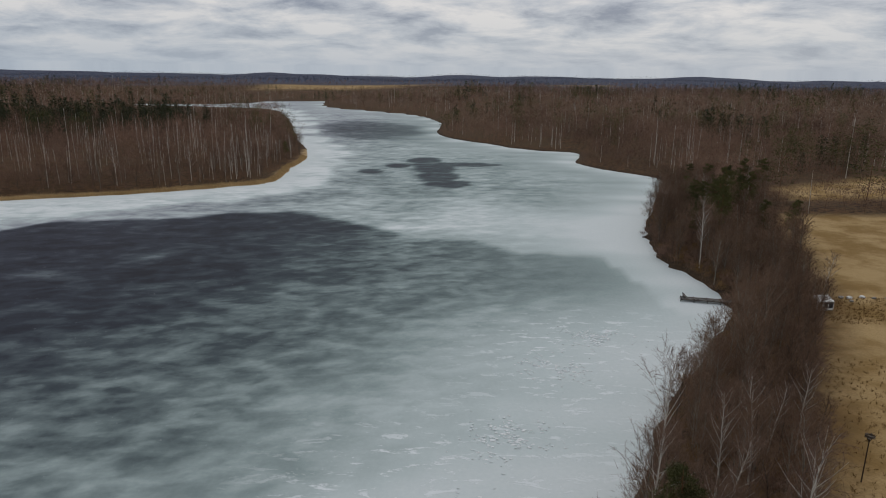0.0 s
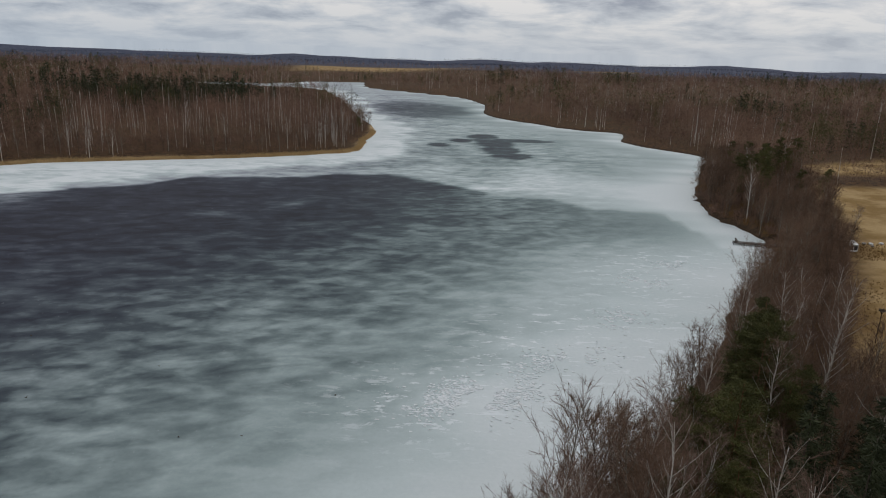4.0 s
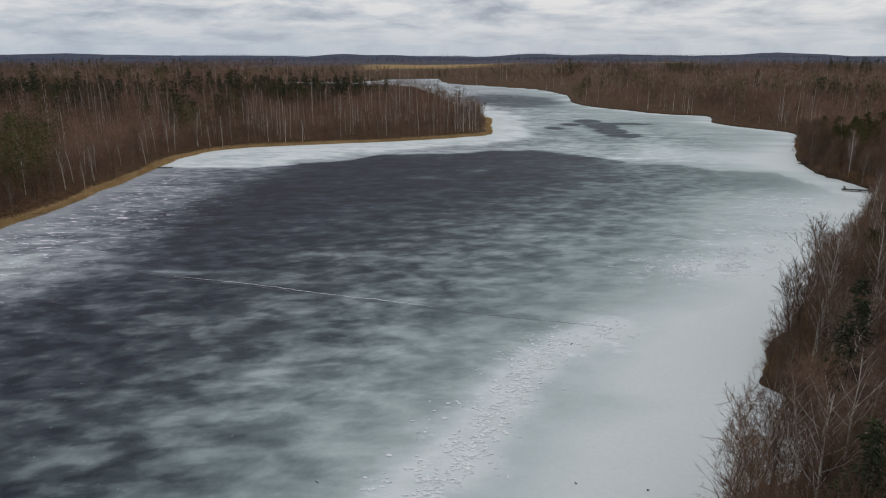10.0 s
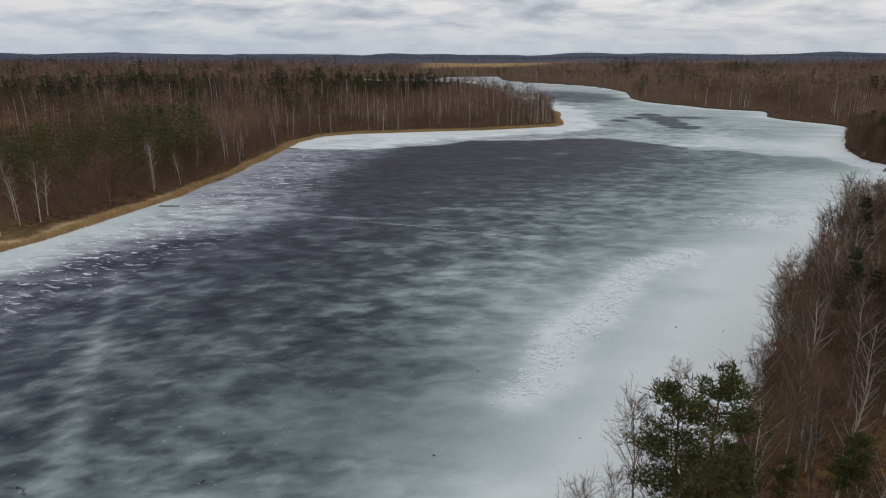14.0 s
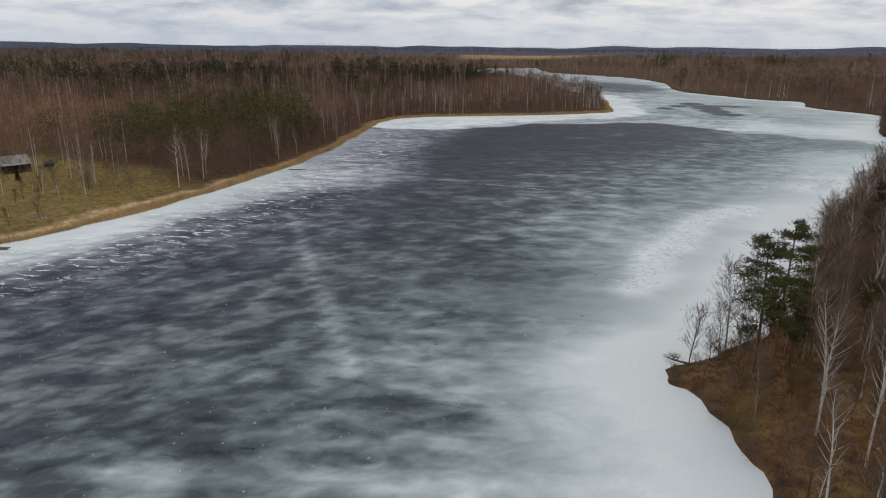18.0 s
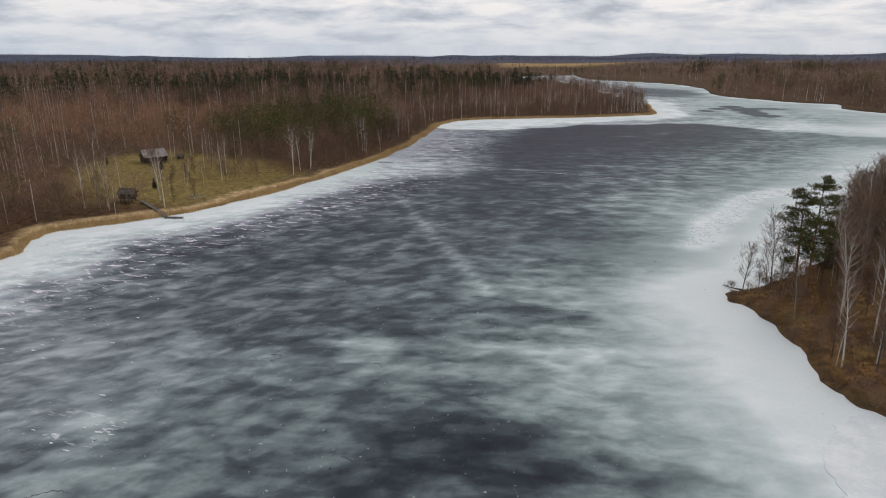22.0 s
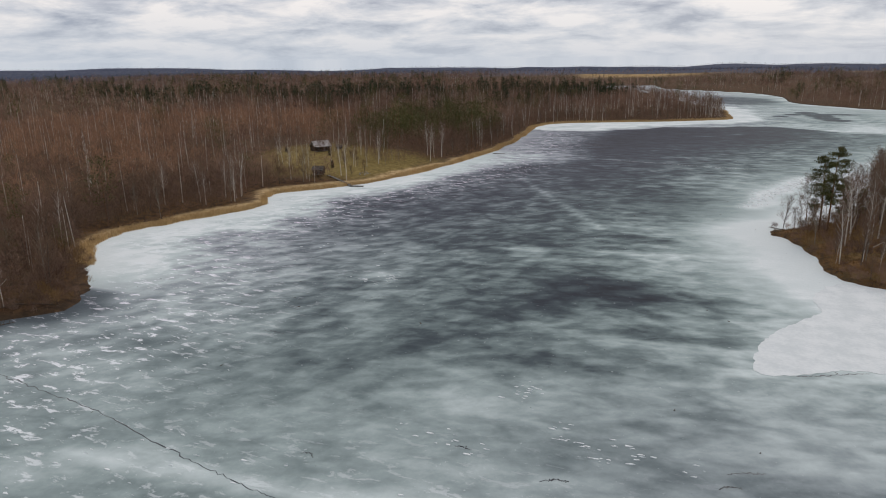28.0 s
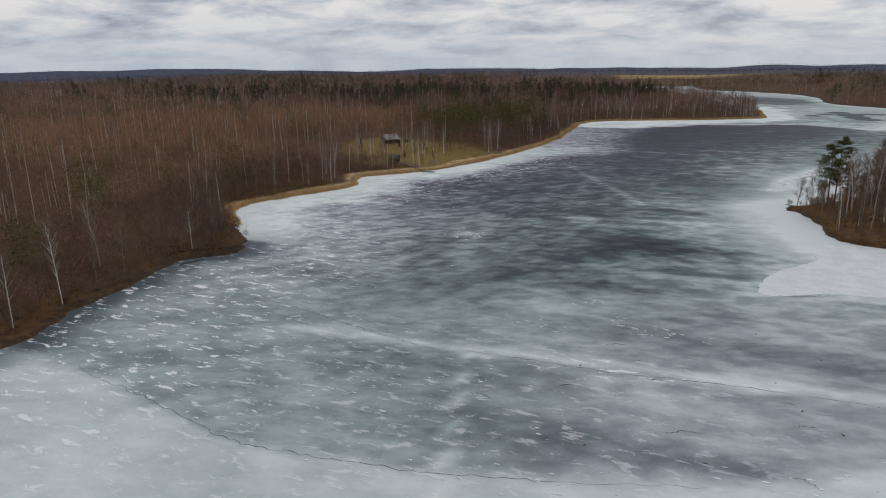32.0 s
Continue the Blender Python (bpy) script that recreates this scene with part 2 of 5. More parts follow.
M_TWIG_RED = two_tone("young_birch_twigs", (0.19, 0.102, 0.062), (0.48, 0.285, 0.180), 0.05, 0.9, 0.1, 0.01, spread=0.5)
M_TWIG_PALE = two_tone("birch_twigs", (0.105, 0.066, 0.048), (0.265, 0.178, 0.133), 0.3, 0.9, 0.1, 0.01, spread=0.5)
M_BARK = two_tone("grey_bark", (0.055, 0.042, 0.032), (0.15, 0.12, 0.095), 1.2, 0.95, 0.1, 0.05, (1, 1, 0.3))
M_PINE_BARK = two_tone("pine_bark", (0.10, 0.055, 0.030), (0.23, 0.125, 0.065), 1.0, 0.95, 0.1, 0.05, (1, 1, 0.4))
M_NEEDLE = two_tone("pine_needles", (0.026, 0.030, 0.010), (0.135, 0.132, 0.040), 0.25, 0.8, 0.2, 0.01, spread=0.55)
M_SPRUCE = two_tone("spruce_needles", (0.016, 0.022, 0.011), (0.056, 0.064, 0.026), 0.25, 0.8, 0.2, 0.01, spread=0.5)
# far trees: the blue of distance haze is painted into the colour
M_FAR_HAZE = two_tone("distant_woods", (0.045, 0.057, 0.095), (0.078, 0.088, 0.124), 0.01, 0.95, 0.1, 0.01, spread=0.4)
M_LOG = two_tone("weathered_logs", (0.030, 0.022, 0.016), (0.085, 0.062, 0.044), 1.5, 0.9, 0.15, 0.02, (0.3, 0.3, 1))
M_PLANK = two_tone("grey_planks", (0.10, 0.092, 0.082), (0.22, 0.205, 0.185), 1.2, 0.9, 0.15, 0.02, (0.4, 1, 1))
M_ROOF = two_tone("pale_roof_sheets", (0.24, 0.225, 0.215), (0.40, 0.375, 0.36), 0.6, 0.85, 0.2, 0.02)
M_OLD_ROOF = two_tone("dark_roof_boards", (0.055, 0.048, 0.042), (0.14, 0.125, 0.11), 0.9, 0.9, 0.15, 0.02)
M_STONE = two_tone("field_stone", (0.16, 0.145, 0.125), (0.38, 0.35, 0.31), 1.5, 0.9, 0.2, 0.05)
M_WHITE = two_tone("white_paint", (0.62, 0.62, 0.60), (0.78, 0.78, 0.76), 1.0, 0.6, 0.4, 0.005)
k = Mat("window_glass", 0.08, 0.5)
M_GLASS = k.done(k.mix(k.noise(0.8), (0.020, 0.024, 0.028), (0.05, 0.058, 0.065)))
# birch bark: white with dark marks, darker and rougher low on the stem
k = Mat("birch_bark", 0.8, 0.2)
v = k.where(1, 1, 4.0)
marks = k.step(k.noise(1.4, 4, 0.7, v), 0.58, 0.66)
c = k.mix(k.noise(0.4), (0.50, 0.46, 0.39), (0.78, 0.74, 0.66))
M_BIRCH = k.done(k.mix(marks, c, (0.045, 0.038, 0.032)), marks, 0.01)

# ---------------------------------------------------------------- mesh helpers


def np_mesh(name, V, T, mats, mi=None, smooth=False):
    V, T = np.ascontiguousarray(V, np.float32), np.ascontiguousarray(T, np.int32)
    me = bpy.data.meshes.new(name)
    me.vertices.add(len(V))
    me.vertices.foreach_set("co", V.ravel())
    me.loops.add(T.size)
    me.loops.foreach_set("vertex_index", T.ravel())
    me.polygons.add(len(T))
    me.polygons.foreach_set("loop_start", np.arange(0, T.size, T.shape[1], dtype=np.int32))
    for m in mats:
        me.materials.append(m)
    if mi is not None:
        me.polygons.foreach_set("material_index", np.ascontiguousarray(mi, np.int32))
    me.polygons.foreach_set("use_smooth", np.full(len(T), smooth))
    me.update(calc_edges=True)
    return me


def part(name, bm, material, parent=None, label=""):
    me = bpy.data.meshes.new(name)
    bm.to_mesh(me)
    bm.free()
    me.materials.append(material)
    ob = new(name, me)
    ob.parent = parent
    if label:
        ob["label"] = label
    return ob


def box_bm(sx, sy, sz, at=(0, 0, 0), bevel=0.01, turn=None):
    bm = bmesh.new()
    bmesh.ops.create_cube(bm, size=1.0)
    bmesh.ops.scale(bm, vec=(sx, sy, sz), verts=bm.verts)
    if bevel:
        bmesh.ops.bevel(bm, geom=bm.edges[:], offset=bevel, segments=1, affect="EDGES")
    if turn is not None:
        bmesh.ops.transform(bm, matrix=turn, verts=bm.verts)
    bmesh.ops.translate(bm, vec=at, verts=bm.verts)
    return bm


def rod_bm(a, b, r1, r2=None, n=8, seed=0):
    r2 = r1 if r2 is None else r2
    a, b = Vector(a), Vector(b)
    bm = bmesh.new()
    q = (b - a).to_track_quat("Z", "Y").to_matrix().to_4x4()
    bmesh.ops.create_cone(bm, cap_ends=True, segments=n, radius1=r1, radius2=r2, depth=(b - a).length, matrix=Matrix.Translation((a + b) / 2) @ q)
    bmesh.ops.bevel(bm, geom=[e for e in bm.edges if len(e.link_faces) == 2 and e.calc_face_angle() > 1.2], offset=min(r1, r2) * 0.15, segments=1, affect="EDGES")
    return bm


class Soup:
    """Collects triangles of tubes and blades."""

    def __init__(self):
        self.v, self.t, self.count = [], [], 0

    def add(self, V, T):
        self.v.append(np.asarray(V, float))
        self.t.append(np.asarray(T, int) + self.count)
        self.count += len(V)

    def tube(self, pts, radii, n=5):
        V, T = [], []
        pts = [np.asarray(p, float) for p in pts]
        for i, p in enumerate(pts):
            d = pts[min(i + 1, len(pts) - 1)] - pts[max(i - 1, 0)]
            d = d / (np.linalg.norm(d) + 1e-9)
            u = np.cross(d, (0.3, 0.9, 0.1))
            u /= np.linalg.norm(u) + 1e-9
            w = np.cross(d, u)
            for j in range(n):
                a = 2 * math.pi * j / n
                V.append(p + radii[i] * (math.cos(a) * u + math.sin(a) * w))
        for i in range(len(pts) - 1):
            for j in range(n):
                a, b = i * n + j, i * n + (j + 1) % n
                T += [(a, b, b + n), (a, b + n, a + n)]
        self.add(V, T)

    def blades(self, P, D, length, width, rng):
        m = len(P)
        side = np.cross(D, rng.normal(size=(m, 3)))
        side /= np.linalg.norm(side, axis=1)[:, None] + 1e-9
        h = side * (np.asarray(width) * 0.5).reshape(-1, 1)
        tip = P + D * np.asarray(length).reshape(-1, 1)
        V = np.stack([P - h, P + h, tip], 1).reshape(-1, 3)
        self.add(V, np.arange(m * 3).reshape(-1, 3))

    def get(self):
        return np.concatenate(self.v), np.concatenate(self.t)


def unit(v):
    return v / (np.linalg.norm(v, axis=-1, keepdims=True) + 1e-9)


# ---------------------------------------------------------------- the plan: shores, fields, heights
WEST = [(-215, -420), (-190, -300), (-188, -248), (-192, -232), (-195, -215), (-198, -199), (-191, -187), (-200, -174), (-210, -165), (-226, -146), (-221, -125), (-212, -100),
        (-219, -82), (-203, -61), (-192, -36), (-185, -3), (-181, 24), (-179, 60), (-180, 92), (-183, 126), (-187, 172), (-176, 197), (-145, 212), (-103, 230), (-80, 245),
        (-67, 258), (-69, 290), (-71, 340), (-92, 410), (-122, 520), (-152, 620), (-182, 690), (-250, 712), (-335, 728), (-338, 756), (-245, 785), (-235, 848)]
EAST = [(-160, 852), (-138, 744), (-80, 682), (-34, 628), (-10, 545), (-8, 448), (24, 396), (42, 373), (66, 360), (60, 322), (70, 299), (86, 274), (73, 236), (58, 195),
        (53, 175), (51, 155), (55, 138), (53, 120), (44, 104), (32, 86), (20, 62), (6, 40), (-8, 20), (-18, 3), (-20.5, -5), (-18.5, -12), (-18.5, -18), (-24, -25), (-31, -29), (-35, -37), (-41, -52), (-50, -69), (-60, -80),
        (-67, -86), (-62, -98), (-59, -110), (-58, -122), (-48, -128), (-20, -136), (20, -150), (60, -200), (80, -300), (70, -420)]


def smooth_line(points, per=6, rough=1.2, seed=3):
    rng = np.random.default_rng(seed)
    p = np.array(points, float)
    p = np.vstack([2 * p[0] - p[1], p, 2 * p[-1] - p[-2]])
    out = []
    for i in range(1, len(p) - 2):
        for s in np.linspace(0, 1, per, endpoint=False):
            a, b, c, d = p[i - 1:i + 3]
            out.append(0.5 * (2 * b + (c - a) * s + (2 * a - 5 * b + 4 * c - d) * s ** 2 + (3 * b - a - 3 * c + d) * s ** 3))
    out = np.array(out + [p[-2]])
    return out + rng.normal(size=out.shape) * rough * 0.4


LINE_W, LINE_E = smooth_line(WEST), smooth_line(EAST, seed=4)
SHORE = np.vstack([LINE_W, LINE_E])


def signed(x, y, poly=SHORE):
    """Distance to the outline: positive outside it (on land), negative inside (on the lake)."""
    x, y = np.asarray(x, float).ravel(), np.asarray(y, float).ravel()
    best, inside = np.full(len(x), 1e12), np.zeros(len(x), bool)
    q = np.roll(poly, -1, 0)
    for (ax, ay), (bx, by) in zip(poly, q):
        dx, dy = bx - ax, by - ay
        s = np.clip(((x - ax) * dx + (y - ay) * dy) / (dx * dx + dy * dy + 1e-9), 0, 1)
        best = np.minimum(best, (x - ax - s * dx) ** 2 + (y - ay - s * dy) ** 2)
        cross = ((ay > y) != (by > y)) & (x < (bx - ax) * (y - ay) / (by - ay + 1e-12) + ax)
        inside ^= cross
    return np.sqrt(best) * np.where(inside, -1, 1)


FIELD = np.array([(36, 52), (46, 70), (56, 90), (72, 120), (80, 142), (98, 196), (160, 196), (330, 180), (330, -60), (120, -20), (52, 30)], float)
FIELD_B = np.array([(112, 222), (118, 244), (172, 272), (240, 262), (200, 226)], float)
CLEARING = np.array([(-202, -52), (-236, -58), (-256, -34), (-268, -4), (-258, 18), (-238, 14), (-216, 14), (-190, 0), (-194, -36)], float)
MEADOW = np.array([(-310, 1095), (-385, 1420), (-260, 1400), (-205, 1500), (-30, 1690), (-90, 1480), (-115, 1300), (-185, 1140)], float)
MEADOW_B = np.array([(230, 1700), (250, 1900), (420, 1900), (400, 1680)], float)


@functools.lru_cache(maxsize=None)
def wave_set(scale, seed):
    rng = np.random.default_rng(seed)
    rows = []
    for i in range(7):
        a, f, p = rng.uniform(0, 6.28), rng.uniform(0.6, 1.8) / scale * 6.28, rng.uniform(0, 6.28)
        rows.append((math.cos(a) * f, math.sin(a) * f, p))
    return rows


def waves(x, y, scale, seed):
    """Gentle irregular waves of about that length, from -1 to 1."""
    way = np.sin if isinstance(x, np.ndarray) and x.ndim else math.sin
    return sum(way(x * u + y * v + p) for u, v, p in wave_set(scale, seed)) / 7


def height(x, y, sd=None):
    x, y = np.asarray(x, float), np.asarray(y, float)
    sd = signed(x, y).reshape(x.shape) if sd is None else sd
    land = np.clip(sd, 0, None)
    point = np.exp(-(((x + 20) / 35) ** 2 + ((y + 75) / 60) ** 2))
    z = 0.35 * np.clip(land / 1.2, 0, 1) + 2.6 * (1 - np.exp(-land / 28.0)) + 5.5 * point * (1 - np.exp(-land / 22.0))
    z += np.clip(land / 300, 0, 1) * (2.0 + 3.0 * waves(x, y, 500, 5)) + 0.25 * np.clip(land / 20, 0, 1) * waves(x, y, 23, 6)
    z += 1.3 * np.exp(-(((x + 252) / 40) ** 2 + ((y - 5) / 40) ** 2))
    r = np.hypot(x, y)
    z += np.clip((r - 1500) / 2000, 0, 1) * (30 * waves(x, y, 1700, 8) + 20 * waves(x, y, 700, 9)) - np.clip((r - 1200) / 3300, 0, 1) ** 1.5 * FAR_DROP
    z += 24 * np.exp(-(((x + 3300) / 1000) ** 2 + ((y - 2500) / 1000) ** 2))
    return np.where(sd < 0, np.maximum(-1.5, sd * 0.5), z)


FAR_DROP = 30.0
# outline of the raised snow crust on the lake
CRUST = [(-57, -126), (-61, -131), (-63.5, -138), (-63, -144), (-66, -149), (-72, -158), (-74.5, -165), (-75, -174), (-70, -173), (-65, -170), (-58, -168.5), (-45, -168), (-30, -166), (-10, -164), (20, -158), (30, -148), (10, -144), (-15, -137), (-46, -129)]


def strip(y):
    """Width of the open strip of reeds and grass along the west shore."""
    return np.interp(y, [-172, -150, -110, -60, 0, 30, 60, 360], [2.0, 4.0, 5.0, 7.0, 7.0, 4.5, 2.6, 2.4])


# ---------------------------------------------------------------- ground sheet


def spaced(lo, hi, fine, end_lo, end_hi, grow=1.09):
    mid_part = list(np.arange(lo, hi + fine, fine))
    up, s = [mid_part[-1]], fine
    while up[-1] < end_hi:
        s *= grow
        up.append(up[-1] + s)
    down, s = [mid_part[0]], fine
    while down[-1] > end_lo:
        s *= grow
        down.append(down[-1] - s)
    return np.array(down[:0:-1] + mid_part + up[1:])


gx, gy = spaced(-300, 130, 2.0, -4700, 4700), spaced(-300, 420, 2.0, -1500, 4700)
GX, GY = np.meshgrid(gx, gy)
SD = signed(GX, GY).reshape(GX.shape)
GZ = height(GX, GY, SD)
nx, ny = len(gx), len(gy)
idx = np.arange(nx * ny).reshape(ny, nx)
quads = np.stack([idx[:-1, :-1], idx[:-1, 1:], idx[1:, 1:], idx[1:, :-1]], -1).reshape(-1, 4)
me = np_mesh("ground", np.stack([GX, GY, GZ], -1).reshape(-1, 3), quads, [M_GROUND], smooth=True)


def soft_in(poly, x, y, width):
    return np.clip(0.5 - signed(x, y, poly) / width, 0, 1)


def add_attr(mesh, name, values):
    a = mesh.attributes.new(name, "FLOAT", "POINT")
    a.data.foreach_set("value", np.ascontiguousarray(values, np.float32).ravel())


fx, fy = GX.ravel(), GY.ravel()
wob = 3 * waves(fx, fy, 30, 21)
add_attr(me, "field", np.maximum.reduce([soft_in(FIELD, fx + wob, fy + wob, 8), soft_in(FIELD_B, fx + wob, fy, 10), soft_in(MEADOW, fx, fy, 60), soft_in(MEADOW_B, fx, fy, 60)]))
# mask of the painted haze: rises with distance, spares the meadows
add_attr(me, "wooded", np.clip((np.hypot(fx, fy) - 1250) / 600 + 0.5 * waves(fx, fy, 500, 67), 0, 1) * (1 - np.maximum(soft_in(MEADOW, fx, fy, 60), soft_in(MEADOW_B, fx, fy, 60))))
add_attr(me, "heath", np.clip(1.6 - np.hypot((fx + 36) / 34, (fy + 96) / 38) + 0.2 * waves(fx, fy, 12, 24), 0, 1))
add_attr(me, "clearing", soft_in(CLEARING, fx + wob, fy + wob, 10))
west_side = (fx < -60) & (fy < 360) & ~((fx > -110) & (fy < 150))
reed_w = strip(fy) * (0.75 + 0.6 * waves(fx, fy, 40, 22) + 0.25 * waves(fx, fy, 12, 23))
add_attr(me, "bank", np.clip(1 - np.abs(SD.ravel() - 0.6) / 2.2, 0, 1) * np.where(west_side & (fy > -165), 0.0, 0.85))
add_attr(me, "reed", np.clip((reed_w + 1.0 - SD.ravel()) / 2, 0, 1) * (west_side & (fy > -165)))
ground = tagged(new("ground", me), "brown leaf-littered woodland floor with straw-coloured fields round the lake, tinted haze-blue far off", "ground", kind="structure")

# ---------------------------------------------------------------- lake ice
ix, iy = spaced(-235, 95, 2.0, -360, 110, 1.3), spaced(-300, 360, 2.0, -330, 870, 1.03)
IX, IY = np.meshgrid(ix, iy)
nx, ny = len(ix), len(iy)
idx = np.arange(nx * ny).reshape(ny, nx)
quads = np.stack([idx[:-1, :-1], idx[:-1, 1:], idx[1:, 1:], idx[1:, :-1]], -1).reshape(-1, 4)
X, Y = IX.ravel(), IY.ravel()
S = -signed(X, Y)
me = np_mesh("lake_ice", np.stack([X, Y, np.zeros_like(X)], -1), quads, [M_ICE], smooth=True)


def blob(cx, cy, rx, ry, turn=0.0):
    a = radians(turn)
    u = ((X - cx) * math.cos(a) + (Y - cy) * math.sin(a)) / rx
    w = (-(X - cx) * math.sin(a) + (Y - cy) * math.cos(a)) / ry
    return np.exp(-(u * u + w * w))


def sig(v):
    return 1 / (1 + np.exp(-np.clip(v, -30, 30)))


wx = X + 5 * waves(X, Y, 40, 31) + 2.5 * waves(X, Y, 14, 32)
wy = Y + 6 * waves(X, Y, 45, 33) + 2.5 * waves(X, Y, 13, 34)
east_d = np.sqrt(((X[:, None] - LINE_E[None, ::3, 0]) ** 2 + (Y[:, None] - LINE_E[None, ::3, 1]) ** 2).min(1))
west_d = np.sqrt(((X[:, None] - LINE_W[None, ::3, 0]) ** 2 + (Y[:, None] - LINE_W[None, ::3, 1]) ** 2).min(1))
# broad patches of clear and slushy ice: x, y, darkness
PATCHES = np.array([
    (-56, 164, 0.86), (-3, 145, 0.58), (10, 155, 0.50), (-104, 144, 0.91), (-68, 116, 0.93), (20, 112, 0.26), (28, 146, 0.44), (-45, 105, 0.64), (-133, 102, 0.96), (-28, 84, 0.47), (10, 76, 0.12),
    (-99, 54, 0.86), (-45, 48, 0.32), (-77, 26, 0.60), (-118, 2, 0.76), (-78, 74, 0.78), (-58, 66, 0.55), (-67, -9, 0.41), (-42, -20, 0.10), (-128, -30, 0.72), (-164, -45, 0.70), (-54, -47, 0.12),
    (-90, -51, 0.68), (-113, -73, 0.62), (-172, -75, 0.76), (-74, -108, 0.14), (-138, -108, 0.62), (-111, -116, 0.66), (-86, -135, 0.40), (-165, -150, 0.46), (-92, -163, 0.40),
    (-140, -183, 0.50), (-108, -183, 0.44), (-158, -211, 0.36), (-109, -212, 0.40), (-80, -214, 0.30)])
weight = np.exp(-((wx[:, None] - PATCHES[:, 0]) ** 2 + (wy[:, None] - PATCHES[:, 1]) ** 2) / (2 * 19.0 ** 2)) + 1e-7
soft_tone = 0.96 * (weight * PATCHES[:, 2]).sum(1) / weight.sum(1)
# the north rim of the dark basin, beyond it paler ice
rim = np.interp(wx, [-150, -136, -116, -108, -88, -66, -48, -38, -25, -11, -2, 6, 14, 20, 37, 41, 45, 60], [148, 156, 172, 184, 187, 198, 201, 197, 186, 172, 169, 171, 165, 159, 156, 138, 118, 100]) + 1.0
basin = sig((rim - Y + 2.0 * waves(X, Y, 16, 35)) / 0.9)
north = 0.27 + 0.08 * blob(-40, 262, 70, 45) + 0.10 * blob(-72, 214, 34, 9, 25) - 0.15 * blob(25, 190, 50, 30) + 0.06 * waves(X, Y, 70, 36) + 0.06 * waves(X * 0.5, Y * 1.6, 26, 39)
dark = basin * soft_tone + (1 - basin) * north
for cx, cy, rx, ry, turn, amount in ((-98, -145, 17, 8, -12, 0.38), (-114, -158, 19, 8, 18, 0.30), (-122, -178, 14, 8, 30, 0.20), (-87, -165, 9, 2.2, 0, 0.30), (-97, -103, 11, 3, -8, 0.36),
                                     (-105, -180, 10, 6, 20, 0.18), (-130, -228, 14, 5, 10, 0.14), (-93, -240, 20, 5, 5, 0.14), (-62, -205, 22, 5, 0, 0.12)):
    dark += amount * blob(cx, cy, rx, ry, turn)
# dark leads north of the basin
leads = np.maximum.reduce([blob(-12, 324, 9, 12), blob(2, 311, 24, 8, 3), blob(-6, 297, 11, 15), blob(-4, 275, 10, 16), blob(0, 258, 10, 10), blob(-23, 305, 6, 8), blob(-33, 287, 5, 8)])
dark = np.maximum(dark, north + 0.44 * sig((leads - 0.48 + 0.10 * waves(X, Y, 12, 41)) * 20) * (Y > 220))
lead = blob(-58, 484, 38, 76, 14)
dark = np.maximum(dark, north + 0.34 * sig((lead - 0.42 + 0.15 * waves(X, Y, 60, 42)) * 14) * (Y > 350))
# white shore ice
west_w = np.interp(Y, [-300, -200, -100, -60, -17, 1, 19, 32, 75, 115, 154, 200, 260], [8, 14, 24, 20, 17, 27, 40, 46, 39, 43, 47, 28, 20]) + 4 * waves(X, Y, 30, 37) + 2 * waves(X, Y, 9, 38)
dark -= 0.45 * np.exp(-(west_d / west_w) ** 6) * np.interp(Y, [-300, -182, -165, -120, 0], [0.0, 0.05, 0.4, 0.8, 1.0]) + 0.14 * np.exp(-(west_d / 12) ** 2) * sig((Y + 176) / 6)
edge = np.interp(Y, [-130, -100, -60, -20, 40, 110, 160, 300], [9, 11, 18, 26, 30, 34, 24, 14])
dark -= 0.20 * np.exp(-(east_d / (edge * 0.8)) ** 2.5) * (1 - 0.7 * blob(28, 146, 14, 16))
# south-west bank: dark ice, with the shore's shadow painted into the same tone
dark = np.where((S < 14) & (Y < -176) & (X < -150), dark + 0.34 * sig((6.5 + 3 * waves(X, Y, 12, 49) - S) / 1.6), dark)
dark -= 0.24 * np.exp(-(west_d / 36) ** 4) * sig((-35 - Y) / 12) * sig((Y + 165) / 12) + 0.14 * np.exp(-(east_d / 28) ** 2) * sig((30 - Y) / 20)
# the refrozen pale sheet to the south ends in a sharp line
brink = np.interp(X, [-190, -167, -155, -137, -129, -114, -98, -81, -70, -55], [-246, -249, -251, -255, -255, -253, -249, -243, -237, -226]) + 1.0 * waves(X, Y, 9, 44)
dark -= 0.20 * sig((brink - Y) / 0.35)
dark -= 0.34 * np.exp(-(east_d / 9.0) ** 2) * sig((-76 - Y) / 4)
dark -= 0.22 * np.exp(-(np.clip(east_d - 4 * waves(X, Y, 11, 47), 0, None) / 13.0) ** 2) * sig((-118 - Y) / 3) * sig((Y + 172) / 2)
dark -= 0.14 * np.exp(-(np.clip(signed(X, Y, np.array(CRUST, float)), 0, None) / 6) ** 2)
